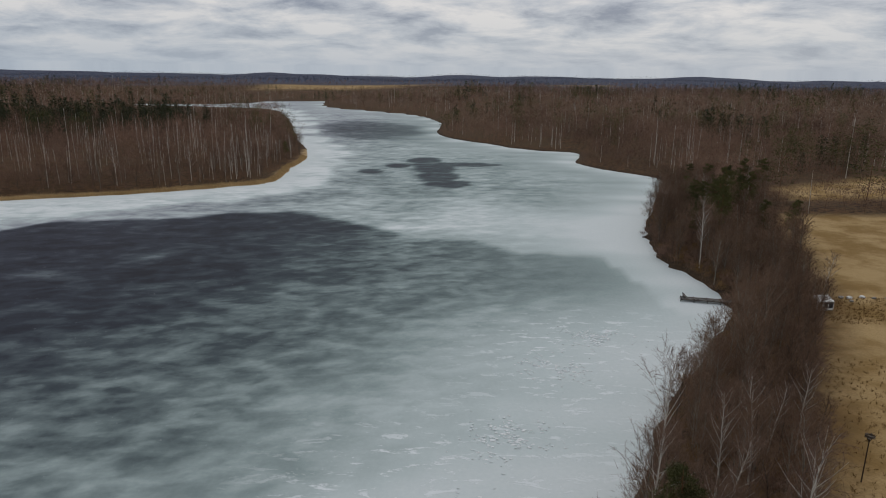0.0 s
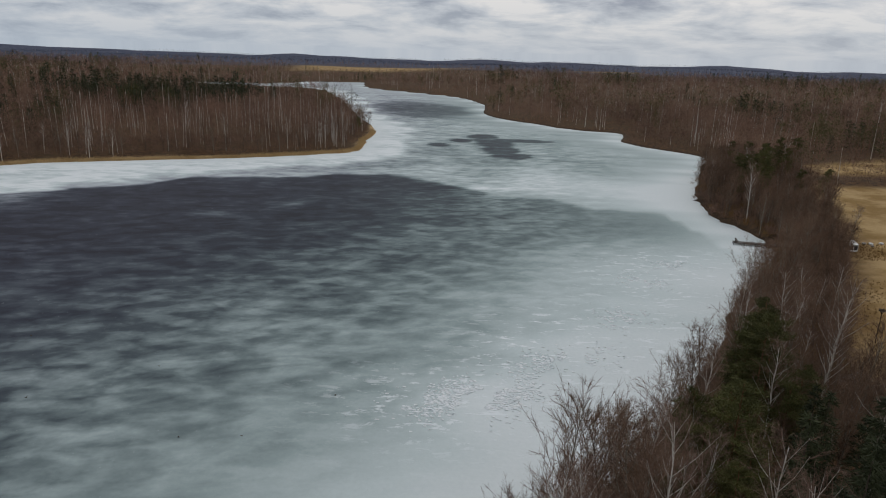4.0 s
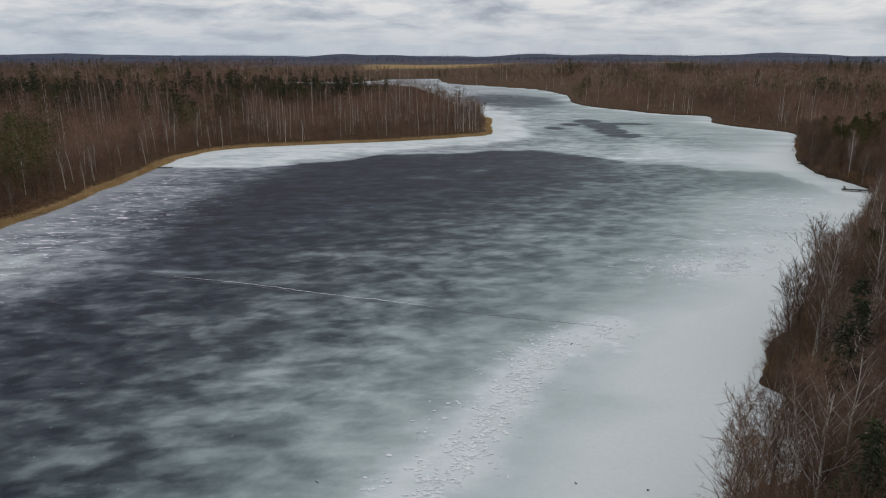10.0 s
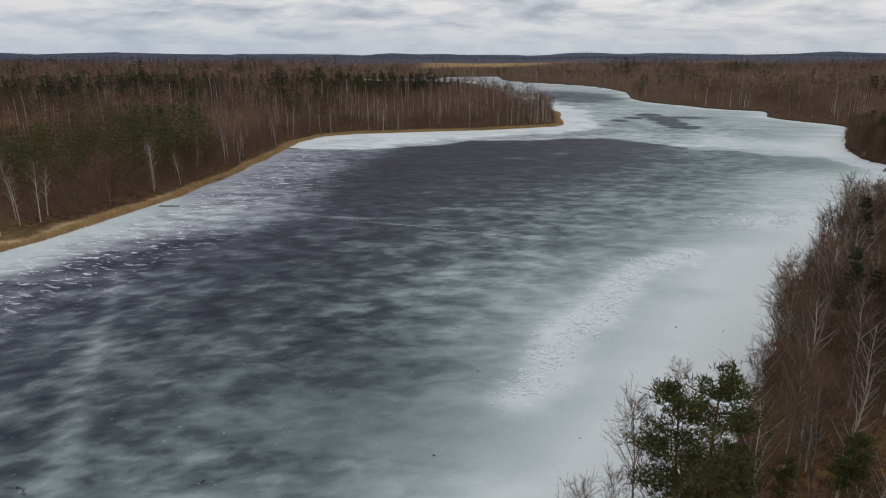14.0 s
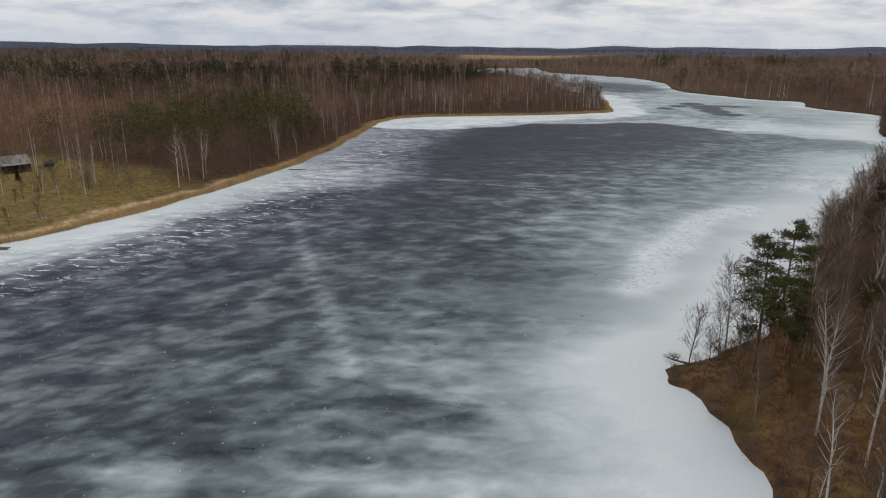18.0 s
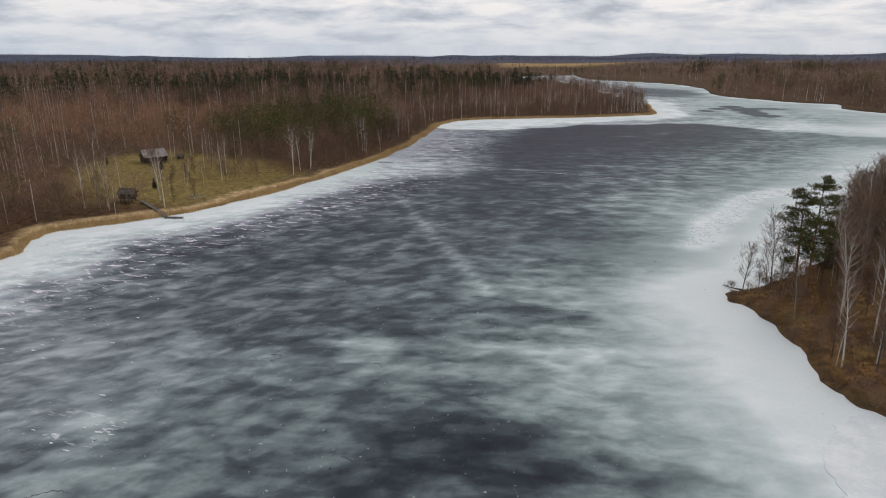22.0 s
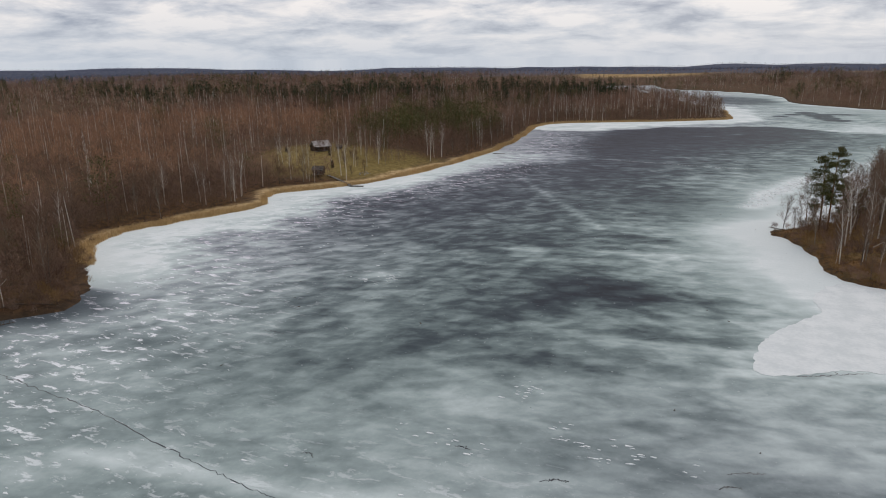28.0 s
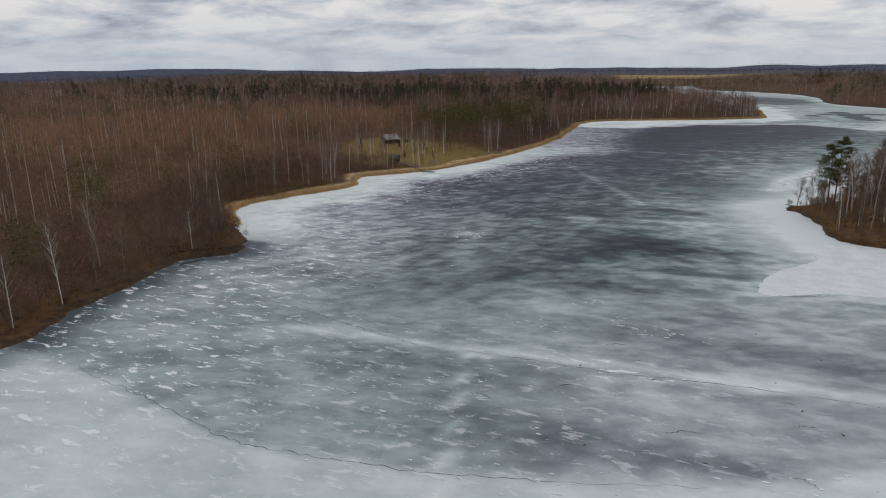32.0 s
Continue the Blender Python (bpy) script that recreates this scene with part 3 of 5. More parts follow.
# pale old tracks across the ice
for (ax, ay), (bx, by), w in (((-152, -18), (-108, -96), 1.3), ((-128, -122), (-88, -117), 1.8), ((-150, -222), (-40, -212), 1.6), ((-117, -222), (-105, -262), 0.7), ((-124, -215), (-124, -227), 0.6)):
    dx, dy = bx - ax, by - ay
    s = np.clip(((X - ax) * dx + (Y - ay) * dy) / (dx * dx + dy * dy), 0, 1)
    dist = np.hypot(X - ax - s * dx, Y - ay - s * dy) + 0.5 * waves(X, Y, 8, 43)
    dark -= 0.22 * np.exp(-(dist / w) ** 2)
for cx, cy, rx, ry, amount in ((-67, 152, 4, 3.0, 0.3), (-84, 136, 7, 2.5, 0.3), (-120, 32, 12, 2.2, 0.4), (-88, 46, 14, 2, 0.2), (-70, 20, 6, 3, 0.2), (-112, -197, 7, 5, 0.2), (-146, -150, 6, 4, 0.2), (-15, 46, 9, 8, 0.14), (-3, 60, 9, 8, 0.08)):
    dark -= amount * blob(cx, cy, rx, ry)
# the slush ridge drawn along the east side of the basin
RIDGE = [(-38, 13.5), (-43, 8.5), (-51, -1), (-56, -15), (-60, -27), (-65, -35), (-66, -48), (-70, -55)]
ridge_d = np.full(len(X), 99.0)
for (ax, ay), (bx, by) in zip(RIDGE, RIDGE[1:]):
    dx, dy = bx - ax, by - ay
    s = np.clip(((X - ax) * dx + (Y - ay) * dy) / (dx * dx + dy * dy), 0, 1)
    ridge_d = np.minimum(ridge_d, np.hypot(X - ax - s * dx, Y - ay - s * dy))
dark -= 0.30 * np.exp(-((ridge_d + 1.4 * waves(X, Y, 7, 46)) / 3.4) ** 2)
add_attr(me, "dark", np.clip(dark, 0.05, 0.93))
amp = np.clip((S - 1) / 12, 0, 1) * np.clip(np.where(Y < -70, (east_d - 3) / 30, (east_d - 14) / 42), 0.06, 1) * (1 - 0.35 * sig((brink - Y) / 0.5))
add_attr(me, "wide", amp * np.where(basin > 0.5, 0.13, 0.13))
add_attr(me, "fine", amp * (0.55 + 0.45 * np.clip(dark, 0, 1)) * np.where(basin > 0.5, 0.27 - 0.06 * sig((wy - 60) / 15) - 0.11 * sig((-185 - wy) / 12), 0.20))
flakes = 0.95 * np.exp(-((west_d - 22) / 16) ** 2) * sig((120 - Y) / 40) + 0.5 * np.exp(-((west_d - 14) / 10) ** 2) + 0.45 * sig((-212 - Y) / 6) * sig((-70 - X) / 10)
for cx, cy, rx, ry, turn in ((-18, 44, 14, 10, 0), (5, 66, 16, 12, 0), (20, 92, 14, 18, 0), (28, 108, 14, 10, 0), (-42, 8, 8, 6, 0), (-4, 60, 10, 14, 0), (-95, -218, 12, 3, 0), (-146, -152, 6, 3, 0)):
    flakes += 1.0 * blob(cx, cy, rx, ry, turn)
flakes += 0.9 * np.exp(-((ridge_d + 1.5 * waves(X, Y, 9, 48)) / 4.2) ** 2)
add_attr(me, "flakes", np.clip(flakes, 0, 1))
add_attr(me, "violet", sig((Y + 200) / 20) * sig((np.interp(Y, [-200, -120, -60, 0, 80, 200], [-172, -154, -130, -104, -78, -58]) - X) / 16) + 0.6 * sig((X + 95) / 12) * sig((-185 - Y) / 10))
add_attr(me, "slant", sig((-116 - X) / 10) * sig((-15 - Y) / 15) * sig((Y + 215) / 10))
add_attr(me, "specks", np.clip(sig((-60 - Y) / 20) * 0.8 + 0.3, 0, 1) * (S > 2))
lake = tagged(new("lake_ice", me), "frozen lake of dark clear ice streaked with grey slush and white snow ice", "lake ice", kind="structure")


def in_lake(x, y, margin=0.0):
    return signed(x, y) < -margin


# ---------------------------------------------------------------- tree shapes


def bare_tree(seed, H, spread, limbs, subs, twigs, r0, lean=0.03, low=0.3, droop=0.0, fork=False):
    """A leafless tree: stem with limbs (bark) and a crown of branches and fine twigs."""
    rng = np.random.default_rng(seed)
    bark, crown = Soup(), Soup()
    off = rng.normal(size=2) * lean * H
    hs = np.linspace(0, 1, 8)
    bend = rng.normal(size=(8, 2)) * H * 0.006
    line = np.array([(off[0] * s ** 1.6 + bend[i, 0] * s, off[1] * s ** 1.6 + bend[i, 1] * s, H * s) for i, s in enumerate(hs)])
    line[0, 2] = -0.4
    bark.tube(line, [r0 * (1 - 0.93 * s) + 0.012 for s in hs], 6)
    ends = []
    for i in range(limbs):
        s = low + (0.97 - low) * ((i + rng.uniform(0, 1)) / limbs) ** 0.9
        p = np.array([np.interp(s, hs, line[:, j]) for j in range(3)])
        a = i * 2.4 + rng.uniform(-0.5, 0.5)
        up = rng.uniform(0.55, 1.5) + s * 0.8
        d = unit(np.array([math.cos(a), math.sin(a), up]))
        L = spread * H * (0.28 + 0.62 * math.sin(math.pi * min(0.95, 0.18 + 0.8 * (s - low) / (1 - low)))) * rng.uniform(0.6, 1.2) + 0.5
        q1 = p + d * L * 0.5 + rng.normal(size=3) * L * 0.05
        q2 = q1 + unit(d + (0, 0, 0.35 - droop)) * L * 0.5
        r = r0 * (1 - s) * 0.42 + 0.016
        bark.tube([p, q1, q2], [r, r * 0.6, 0.008], 4)
        ends.append((p, q1, q2, L))
    ends.append((line[-3], line[-2], line[-1], H * 0.25))
    for p, q1, q2, L in ends:
        for _ in range(subs):
            s = rng.uniform(0.2, 1)
            b = p + (q1 - p) * s * 2 if s < 0.5 else q1 + (q2 - q1) * (s * 2 - 1)
            d = unit(unit(q2 - p) * 0.8 + rng.normal(size=3) * 0.6 + np.array((0, 0, 0.3 - droop)))
            l = L * rng.uniform(0.22, 0.5) + 0.4
            tip = b + d * l
            crown.tube([b, tip], [0.018, 0.005], 3)
            m = twigs
            s = rng.uniform(0.1, 1, (m, 1))
            P = b + (tip - b) * s
            D = unit(d * 1.0 + rng.normal(size=(m, 3)) * 0.55 + np.array((0, 0, 0.15 - 1.3 * droop)))
            crown.blades(P, D, rng.uniform(0.3, 0.85, m) * (0.5 + 0.09 * H * 0.5), np.full(m, 0.022), rng)
    return bark.get(), crown.get()


def pine_tree(seed, H, spread=0.22, low=0.42, tufts=26):
    """A pine: bare lower stem, whorls of boughs with flat pads of needle tufts."""
    rng = np.random.default_rng(seed)
    bark, crown = Soup(), Soup()
    hs = np.linspace(0, 1, 7)
    off = rng.normal(size=2) * 0.02 * H
    line = np.array([(off[0] * s * s, off[1] * s * s, H * s) for s in hs])
    line[0, 2] = -0.4
    bark.tube(line, [0.22 * (1 - 0.9 * s) + 0.02 for s in hs], 7)
    for i in range(46):
        s = low + (0.98 - low) * (i + rng.uniform(0, 1)) / 46
        p = np.array([np.interp(s, hs, line[:, j]) for j in range(3)])
        a = rng.uniform(0, 6.28)
        rel = (s - low) / (1 - low)
        L = spread * H * (0.30 + 0.75 * math.sin(math.pi * (0.18 + 0.80 * rel)) ** 0.8) * (1.0 - 0.35 * rel) * rng.uniform(0.6, 1.1)
        d = unit(np.array([math.cos(a), math.sin(a), rng.uniform(0.0, 0.45)]))
        tip = p + d * L
        bark.tube([p, p + d * L * 0.5 + (0, 0, 0.1), tip], [0.05, 0.03, 0.01], 3)
        m = tufts
        f = rng.uniform(0.35, 1.08, (m, 1))
        P = p + (tip - p) * f + rng.normal(size=(m, 3)) * np.array((0.45, 0.45, 0.14)) * (0.5 + L * 0.25)
        for _ in range(4):
            D = unit(rng.normal(size=(m, 3)) * np.array((1, 1, 0.6)) + np.array((0, 0, 0.45)) + d * 0.5)
            crown.blades(P + rng.normal(size=(m, 3)) * 0.12, D, rng.uniform(0.3, 0.6, m), np.full(m, 0.10), rng)
    return bark.get(), crown.get()


def spruce_tree(seed, H, spread=0.17):
    """A spruce: a narrow cone of drooping boughs down to near the ground."""
    rng = np.random.default_rng(seed)
    bark, crown = Soup(), Soup()
    bark.tube([(0, 0, -0.4), (0, 0, H * 0.5), (0, 0, H)], [0.2, 0.11, 0.015], 6)
    rows = int(H * 1.7)
    for i in range(rows):
        s = 0.06 + 0.93 * (i + rng.uniform(0, 0.8)) / rows
        for j in range(6):
            a = rng.uniform(0, 6.28)
            L = spread * H * (1 - s) ** 0.85 * rng.uniform(0.7, 1.15) + 0.15
            p = np.array((0, 0, s * H))
            d = unit(np.array((math.cos(a), math.sin(a), -0.25 + 0.5 * s)))
            m = int(6 + 7 * L)
            f = rng.uniform(0.15, 1, (m, 1))
            P = p + d * L * f + rng.normal(size=(m, 3)) * 0.10 * (0.5 + L)
            D = unit(d * 0.9 + rng.normal(size=(m, 3)) * 0.55 + np.array((0, 0, -0.35)))
            crown.blades(P, D, rng.uniform(0.35, 0.85, m), np.full(m, 0.14), rng)
    return bark.get(), crown.get()


def make_tree(name, shape, bark_mat, crown_mat, label, category, group):
    (bv, bt), (cv, ct) = shape
    root = tagged(new(name), label, category, group)
    for part_name, V, T, mat in (("trunk", bv, bt, bark_mat), ("crown", cv, ct, crown_mat)):
        ob = new(part_name, np_mesh(part_name, V, T, [mat], smooth=part_name == "trunk"))
        ob.parent = root
    return root


KINDS = {}
for i in range(5):
    KINDS.setdefault("birch", []).append(make_tree("birch_tree", bare_tree(100 + i, 16.5 + i * 0.8, 0.25, 22, 6, 16, 0.17, 0.05, 0.32, 0.22), M_BIRCH, M_TWIG_PALE,
                                                   "tall bare birch with white bark on the lake bank", "tree", "bare birches on the banks"))
for i in range(5):
    aspen = i > 2
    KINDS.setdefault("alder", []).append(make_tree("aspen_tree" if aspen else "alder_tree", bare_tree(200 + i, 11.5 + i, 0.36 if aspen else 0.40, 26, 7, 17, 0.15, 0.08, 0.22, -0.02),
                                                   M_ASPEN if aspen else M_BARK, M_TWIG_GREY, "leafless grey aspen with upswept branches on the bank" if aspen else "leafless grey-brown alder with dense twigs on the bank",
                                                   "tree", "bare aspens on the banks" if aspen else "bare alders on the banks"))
for i in range(3):
    KINDS.setdefault("pine", []).append(make_tree("pine_tree", pine_tree(300 + i, 16.5 + 1.4 * i, 0.21, 0.26 + 0.04 * i, 44), M_PINE_BARK, M_NEEDLE,
                                                  "green Scots pine with orange-brown stem on the bank", "tree", "pines on the banks"))
for i in range(2):
    KINDS.setdefault("spruce", []).append(make_tree("spruce_tree", spruce_tree(400 + i, 15 + 3 * i), M_BARK, M_SPRUCE,
                                                    "dark green spruce with drooping boughs", "tree", "spruces on the banks"))
USED = set()
rng = np.random.default_rng(77)


def plant(kind, x, y, scale=1.0, which=None, turn=None, z=None):
    src = KINDS[kind][which if which is not None else int(rng.integers(len(KINDS[kind])))]
    z = float(height(np.array([x]), np.array([y]))[0]) if z is None else z
    m = Matrix.Translation((x, y, z)) @ Matrix.Rotation(turn if turn is not None else rng.uniform(0, 6.28), 4, "Z")
    if src.name not in USED:
        USED.add(src.name)
        src.matrix_basis = m
        src.scale = (scale, scale, scale)
        return src
    ob = copy_thing(src, m)
    ob.scale = (scale, scale, scale * rng.uniform(0.93, 1.07))
    return ob


def scatter(x0, x1, y0, y1, gap, seed):
    r = np.random.default_rng(seed)
    xs, ys = np.meshgrid(np.arange(x0, x1, gap), np.arange(y0, y1, gap))
    return xs.ravel() + r.uniform(-0.45, 0.45, xs.size) * gap, ys.ravel() + r.uniform(-0.45, 0.45, xs.size) * gap


# single trees that stand out
for kind, x, y, s in (("alder", -61.5, -85.5, 0.42), ("alder", -58, -85, 0.4), ("alder", -58, -77.5, 0.8), ("pine", -47, -82, 0.5), ("alder", -64, -85, 0.62), ("alder", -60, -83, 0.5), ("alder", -57, -81, 0.72), ("birch", -50, -107, 0.8),
                      ("birch", -46, -98, 0.95), ("birch", -42, -108, 0.9), ("birch", -38, -100, 0.85), ("birch", -206, -54, 0.8), ("birch", -209, -21, 0.75), ("birch", -193.4, -2.5, 0.85), ("birch", -224, -92, 0.9), ("birch", -236, -113, 0.8), ("birch", -211, -49, 0.8),
                      ("birch", -213, -12, 0.75), ("spruce", -15, -26, 1.0), ("spruce", -19.5, -22, 1.15), ("spruce", -9, -20, 0.9), ("spruce", -18, -29, 0.85), ("spruce", -30.5, -48, 1.05), ("spruce", -26.5, -45, 0.95), ("spruce", -24, -51, 1.05), ("spruce", -20, -43, 1.0), ("spruce", -27, -55, 0.9), ("spruce", -16, -37, 1.0), ("spruce", -8, -12, 0.95), ("spruce", -4, -20, 1.0), ("spruce", -12, -22, 0.95), ("spruce", 0, -8, 1.0), ("alder", -76, 292, 0.5), ("alder", -77, 304, 0.5), ("pine", -76, 316, 0.42), ("alder", -76.5, 326, 0.55), ("alder", -77, 336, 0.45), ("alder", -72, 262, 0.5), ("birch", -76, 259, 0.6), ("birch", -82, 255, 0.65), ("birch", -78, 266, 0.65), ("spruce", -10, -32, 1.0), ("birch", -31, -43, 0.92), ("birch", -25.5, -36, 0.95), ("birch", -32, -31, 0.72), ("birch", -52, -68.5, 0.72), ("birch", -34, -34, 0.75)):
    plant(kind, x, y, s)
for x, y, s in ((-30, -31, 0.62), (-28, -29.5, 0.7), (-33, -33, 0.66), (-26, -28.5, 0.75), (-22, -27, 0.7), (-19, -21.5, 0.72), (-17.5, -14, 0.7), (-19, -7.5, 0.62), (-17.5, -1, 0.66), (-20, -4, 0.36), (-19.8, -6.5, 0.32), (-19, -2, 0.38), (-18.2, 1, 0.36), (-18, -10.5, 0.34), (-23, -25.8, 0.36), (-27, -27.6, 0.34)):
    plant("alder", x, y, s)
for x, y, s, which in ((-56.3, -87, 1.0, 1), (-54.8, -88.8, 1.0, 2), (-51.5, -84.5, 0.72, 0), (-42, -82, 0.62, 0), (-40.5, -79, 0.55, 1), (17, 42, 0.78, 0), (16, 36, 0.8, 2), (20, 47, 0.75, 1)):
    plant("pine", x, y, s, which)
for x, y, s in ((-228, -44, 0.55), (-233, -48, 0.5), (-236, -40, 0.6), (-241, -45, 0.62), (-244, -38, 0.58), (-226, -30, 0.5), (-216, 2, 0.55), (-221, -8, 0.5), (-207, -22, 0.45), (-206, -8, 0.5), (-215, 16, 0.6), (-224, 12, 0.5), (-231, 5, 0.55), (-256, -22, 0.7)):
    plant("birch" if x < -225 else "alder", x, y, s)
for i in range(16):
    x = rng.uniform(-222, -203)
    plant("alder" if i % 3 else "birch", x, -0.9 * (x + 212) - 26 + rng.uniform(-22, 22), rng.uniform(0.28, 0.45))

# the wooded east bank
xs, ys = scatter(-70, 110, -132, 235, 4.6, 11)
sd, fd = signed(xs, ys), signed(xs, ys, FIELD)
for x, y, d, f, z in zip(xs, ys, sd, fd, height(xs, ys, sd)):
    if d < 1.6 or f < 2 or d > 34 or (x + 66) ** 2 + (y + 86) ** 2 < 130:
        continue
    if (y > 70 or y < -50) and rng.random() < 0.2:
        continue
    if y < -84 and x < -24 and rng.random() < 0.4:
        continue
    if y < -50 and (x + 20) ** 2 / 900 + (y + 85) ** 2 / 1600 < 3 and d > 2 and rng.random() < 0.25:
        continue
    roll = rng.random()
    if ((x - 15) / 9) ** 2 + ((y - 2) / 24) ** 2 < 1 and roll < 0.8:
        plant("spruce", x, y, rng.uniform(0.7, 1.0), z=float(z))
    elif ((x - 6) / 14) ** 2 + ((y - 28) / 17) ** 2 < 1 and d > 6:
        plant("pine" if roll < 0.92 else "birch", x, y, rng.uniform(0.60, 0.84), z=float(z))
    elif y < -40:
        plant("birch" if roll < 0.6 else "alder" if roll < 0.96 or d < 12 else "pine", x, y, rng.uniform(0.55, 0.9) * (0.7 if roll >= 0.96 else 1), z=float(z))
    elif y < 70:
        plant("birch" if roll < 0.38 else "alder" if roll < 0.88 or y > 10 else "spruce", x, y, rng.uniform(0.6, 0.95) * (0.85 if y > 28 else 1), z=float(z))
    elif 160 < y < 225 and d > 8 and roll < 0.35:
        plant("pine", x, y, rng.uniform(0.6, 0.8), z=float(z))
    else:
        plant("alder" if roll < 0.93 else "birch", x, y, rng.uniform(0.5, 0.8), z=float(z))

xs, ys = scatter(-70, 40, -78, 24, 4.3, 14)
sd = signed(xs, ys)
for x, y, d, z in zip(xs, ys, sd, height(xs, ys, sd)):
    if 1.2 < d < 11 and not (y < -66 and x < -45):
        kind = "alder" if rng.random() < 0.72 else "birch"
        plant(kind, x, y, rng.uniform(0.75, 1.05) * (1 if kind == "alder" else 0.75), z=float(z))

xs, ys = scatter(-10, 90, 20, 135, 4.1, 15)
sd, fd = signed(xs, ys), signed(xs, ys, FIELD)
for x, y, d, f, z in zip(xs, ys, sd, fd, height(xs, ys, sd)):
    if 2.8 < d < 20 and f > 3:
        plant("alder", x, y, rng.uniform(0.42, 0.68), z=float(z))

xs, ys = scatter(30, 110, 135, 240, 4.4, 17)
sd = signed(xs, ys)
for x, y, d, z in zip(xs, ys, sd, height(xs, ys, sd)):
    if 0.8 < d < 13:
        plant("alder", x, y, rng.uniform(0.5, 0.78), z=float(z))

# saplings on the slope of the point
xs, ys = scatter(-66, -24, -128, -78, 4.4, 16)
sd = signed(xs, ys)
for x, y, d, z in zip(xs, ys, sd, height(xs, ys, sd)):
    if d > 2 and rng.random() < 0.4:
        plant("birch" if rng.random() < 0.45 else "alder", x, y, rng.uniform(0.32, 0.6), z=float(z))

# the west bank's front row
xs, ys = scatter(-262, -60, -260, 345, 7.5, 12)
sd, cd = signed(xs, ys), signed(xs, ys, CLEARING)
for x, y, d, f, z in zip(xs, ys, sd, cd, height(xs, ys, sd)):
    if d < strip(y) + 0.8 or d > 17 or f < 1 or y > 345:
        continue
    roll = rng.random()
    plant("birch" if roll < (0.75 if waves(x, y, 38, 59) > 0.08 else 0.08) else "alder" if roll < 0.96 or y > 200 or y < -20 else "pine", x, y, rng.uniform(0.5, 0.85) * (0.85 if y > 262 else 1), z=float(z))
for kinds in KINDS.values():
    for src in kinds:
        if src.name not in USED:
            plant([key for key, vals in KINDS.items() if src in vals][0], -14 + rng.uniform(-8, 8), -60 + rng.uniform(-8, 8), 1.0, kinds.index(src))

# ---------------------------------------------------------------- the woods behind, as stuff


def low_tree(seed, H, blades, width, stem, reach, tall=0.92, up=0.85):
    rng = np.random.default_rng(seed)
    a, b = Soup(), Soup()
    lean = rng.normal(size=2) * 0.03 * H
    a.tube([(0, 0, -0.3), (lean[0], lean[1], H * tall)], [stem, stem * 0.4], 3)
    lumps = 7
    ca = rng.uniform(0, 6.28, lumps)
    cz = np.linspace(0.38, 0.9, lumps) + rng.normal(size=lumps) * 0.04
    cr = reach * H * np.sqrt(np.clip(1.25 - cz, 0.1, 1)) * rng.uniform(0.35, 0.85, lumps)
    pick = rng.integers(0, lumps, blades)
    core = np.stack([np.cos(ca) * cr + lean[0] * cz, np.sin(ca) * cr + lean[1] * cz, cz * H], 1)[pick]
    off = rng.normal(size=(blades, 3)) * np.array((reach * 0.42, reach * 0.42, 0.09)) * H
    P = core + off
    P[:, 2] = np.clip(P[:, 2], 0.10 * H, 1.02 * H)
    D = unit(off * np.array((0.5, 0.5, 0.2)) / (reach * H * 0.42) + rng.normal(size=(blades, 3)) * 0.28 + np.array((0, 0, up)))
    P -= D * 0.05 * H
    b.blades(P, D, rng.uniform(0.08, 0.19, blades) * (4 + 0.7 * H), np.full(blades, width), rng)
    return a.get(), b.get()


def low_conifer(seed, H, blades, width, reach, top):
    rng = np.random.default_rng(seed)
    a, b = Soup(), Soup()
    a.tube([(0, 0, -0.3), (0, 0, H)], [0.16, 0.03], 3)
    z = top + (0.97 - top) * rng.uniform(0, 1, blades)
    ang = rng.uniform(0, 6.28, blades)
    rad = reach * H * (1 - (z - top) / (1 - top)) ** 0.7 * rng.uniform(0.1, 0.7, blades)
    P = np.stack([np.cos(ang) * rad, np.sin(ang) * rad, z * H], 1)
    D = unit(np.stack([np.cos(ang), np.sin(ang), rng.uniform(-0.3, 0.5, blades)], 1) + rng.normal(size=(blades, 3)) * 0.3)
    b.blades(P, D, rng.uniform(0.07, 0.15, blades) * H, np.full(blades, width), rng)
    return a.get(), b.get()


def low_pine(seed, H, blades, width, reach, top):
    """A pine seen from afar: several uneven rounded pads of needle tufts high on the stem."""
    rng = np.random.default_rng(seed)
    a, b = Soup(), Soup()
    a.tube([(0, 0, -0.3), (0, 0, H * 0.95)], [0.15, 0.04], 3)
    pads = 14
    pz = np.linspace(top, 0.93, pads) + rng.normal(size=pads) * 0.02
    pa = np.arange(pads) * 2.4 + rng.normal(size=pads) * 0.4
    pr = reach * H * np.sqrt(np.clip(1.05 - ((pz - top) / (1 - top)) ** 2, 0.02, 1)) * rng.uniform(0.35, 0.95, pads)
    pick = rng.integers(0, pads, blades)
    core = np.stack([np.cos(pa) * pr, np.sin(pa) * pr, pz * H], 1)[pick]
    off = rng.normal(size=(blades, 3)) * np.array((0.085, 0.085, 0.032)) * H
    D = unit(off * np.array((1, 1, 0.6)) + rng.normal(size=(blades, 3)) * 0.3 + np.array((0, 0, 0.45)))
    b.blades(core + off, D, rng.uniform(0.035, 0.075, blades) * H, np.full(blades, width), rng)
    return a.get(), b.get()


WOOD_MATS = [M_TWIG_GREY, M_BIRCH, M_BARK, M_PINE_BARK, M_TWIG, M_TWIG_RED, M_NEEDLE, M_SPRUCE, M_TWIG_PALE, M_FAR_HAZE, M_GRASS]


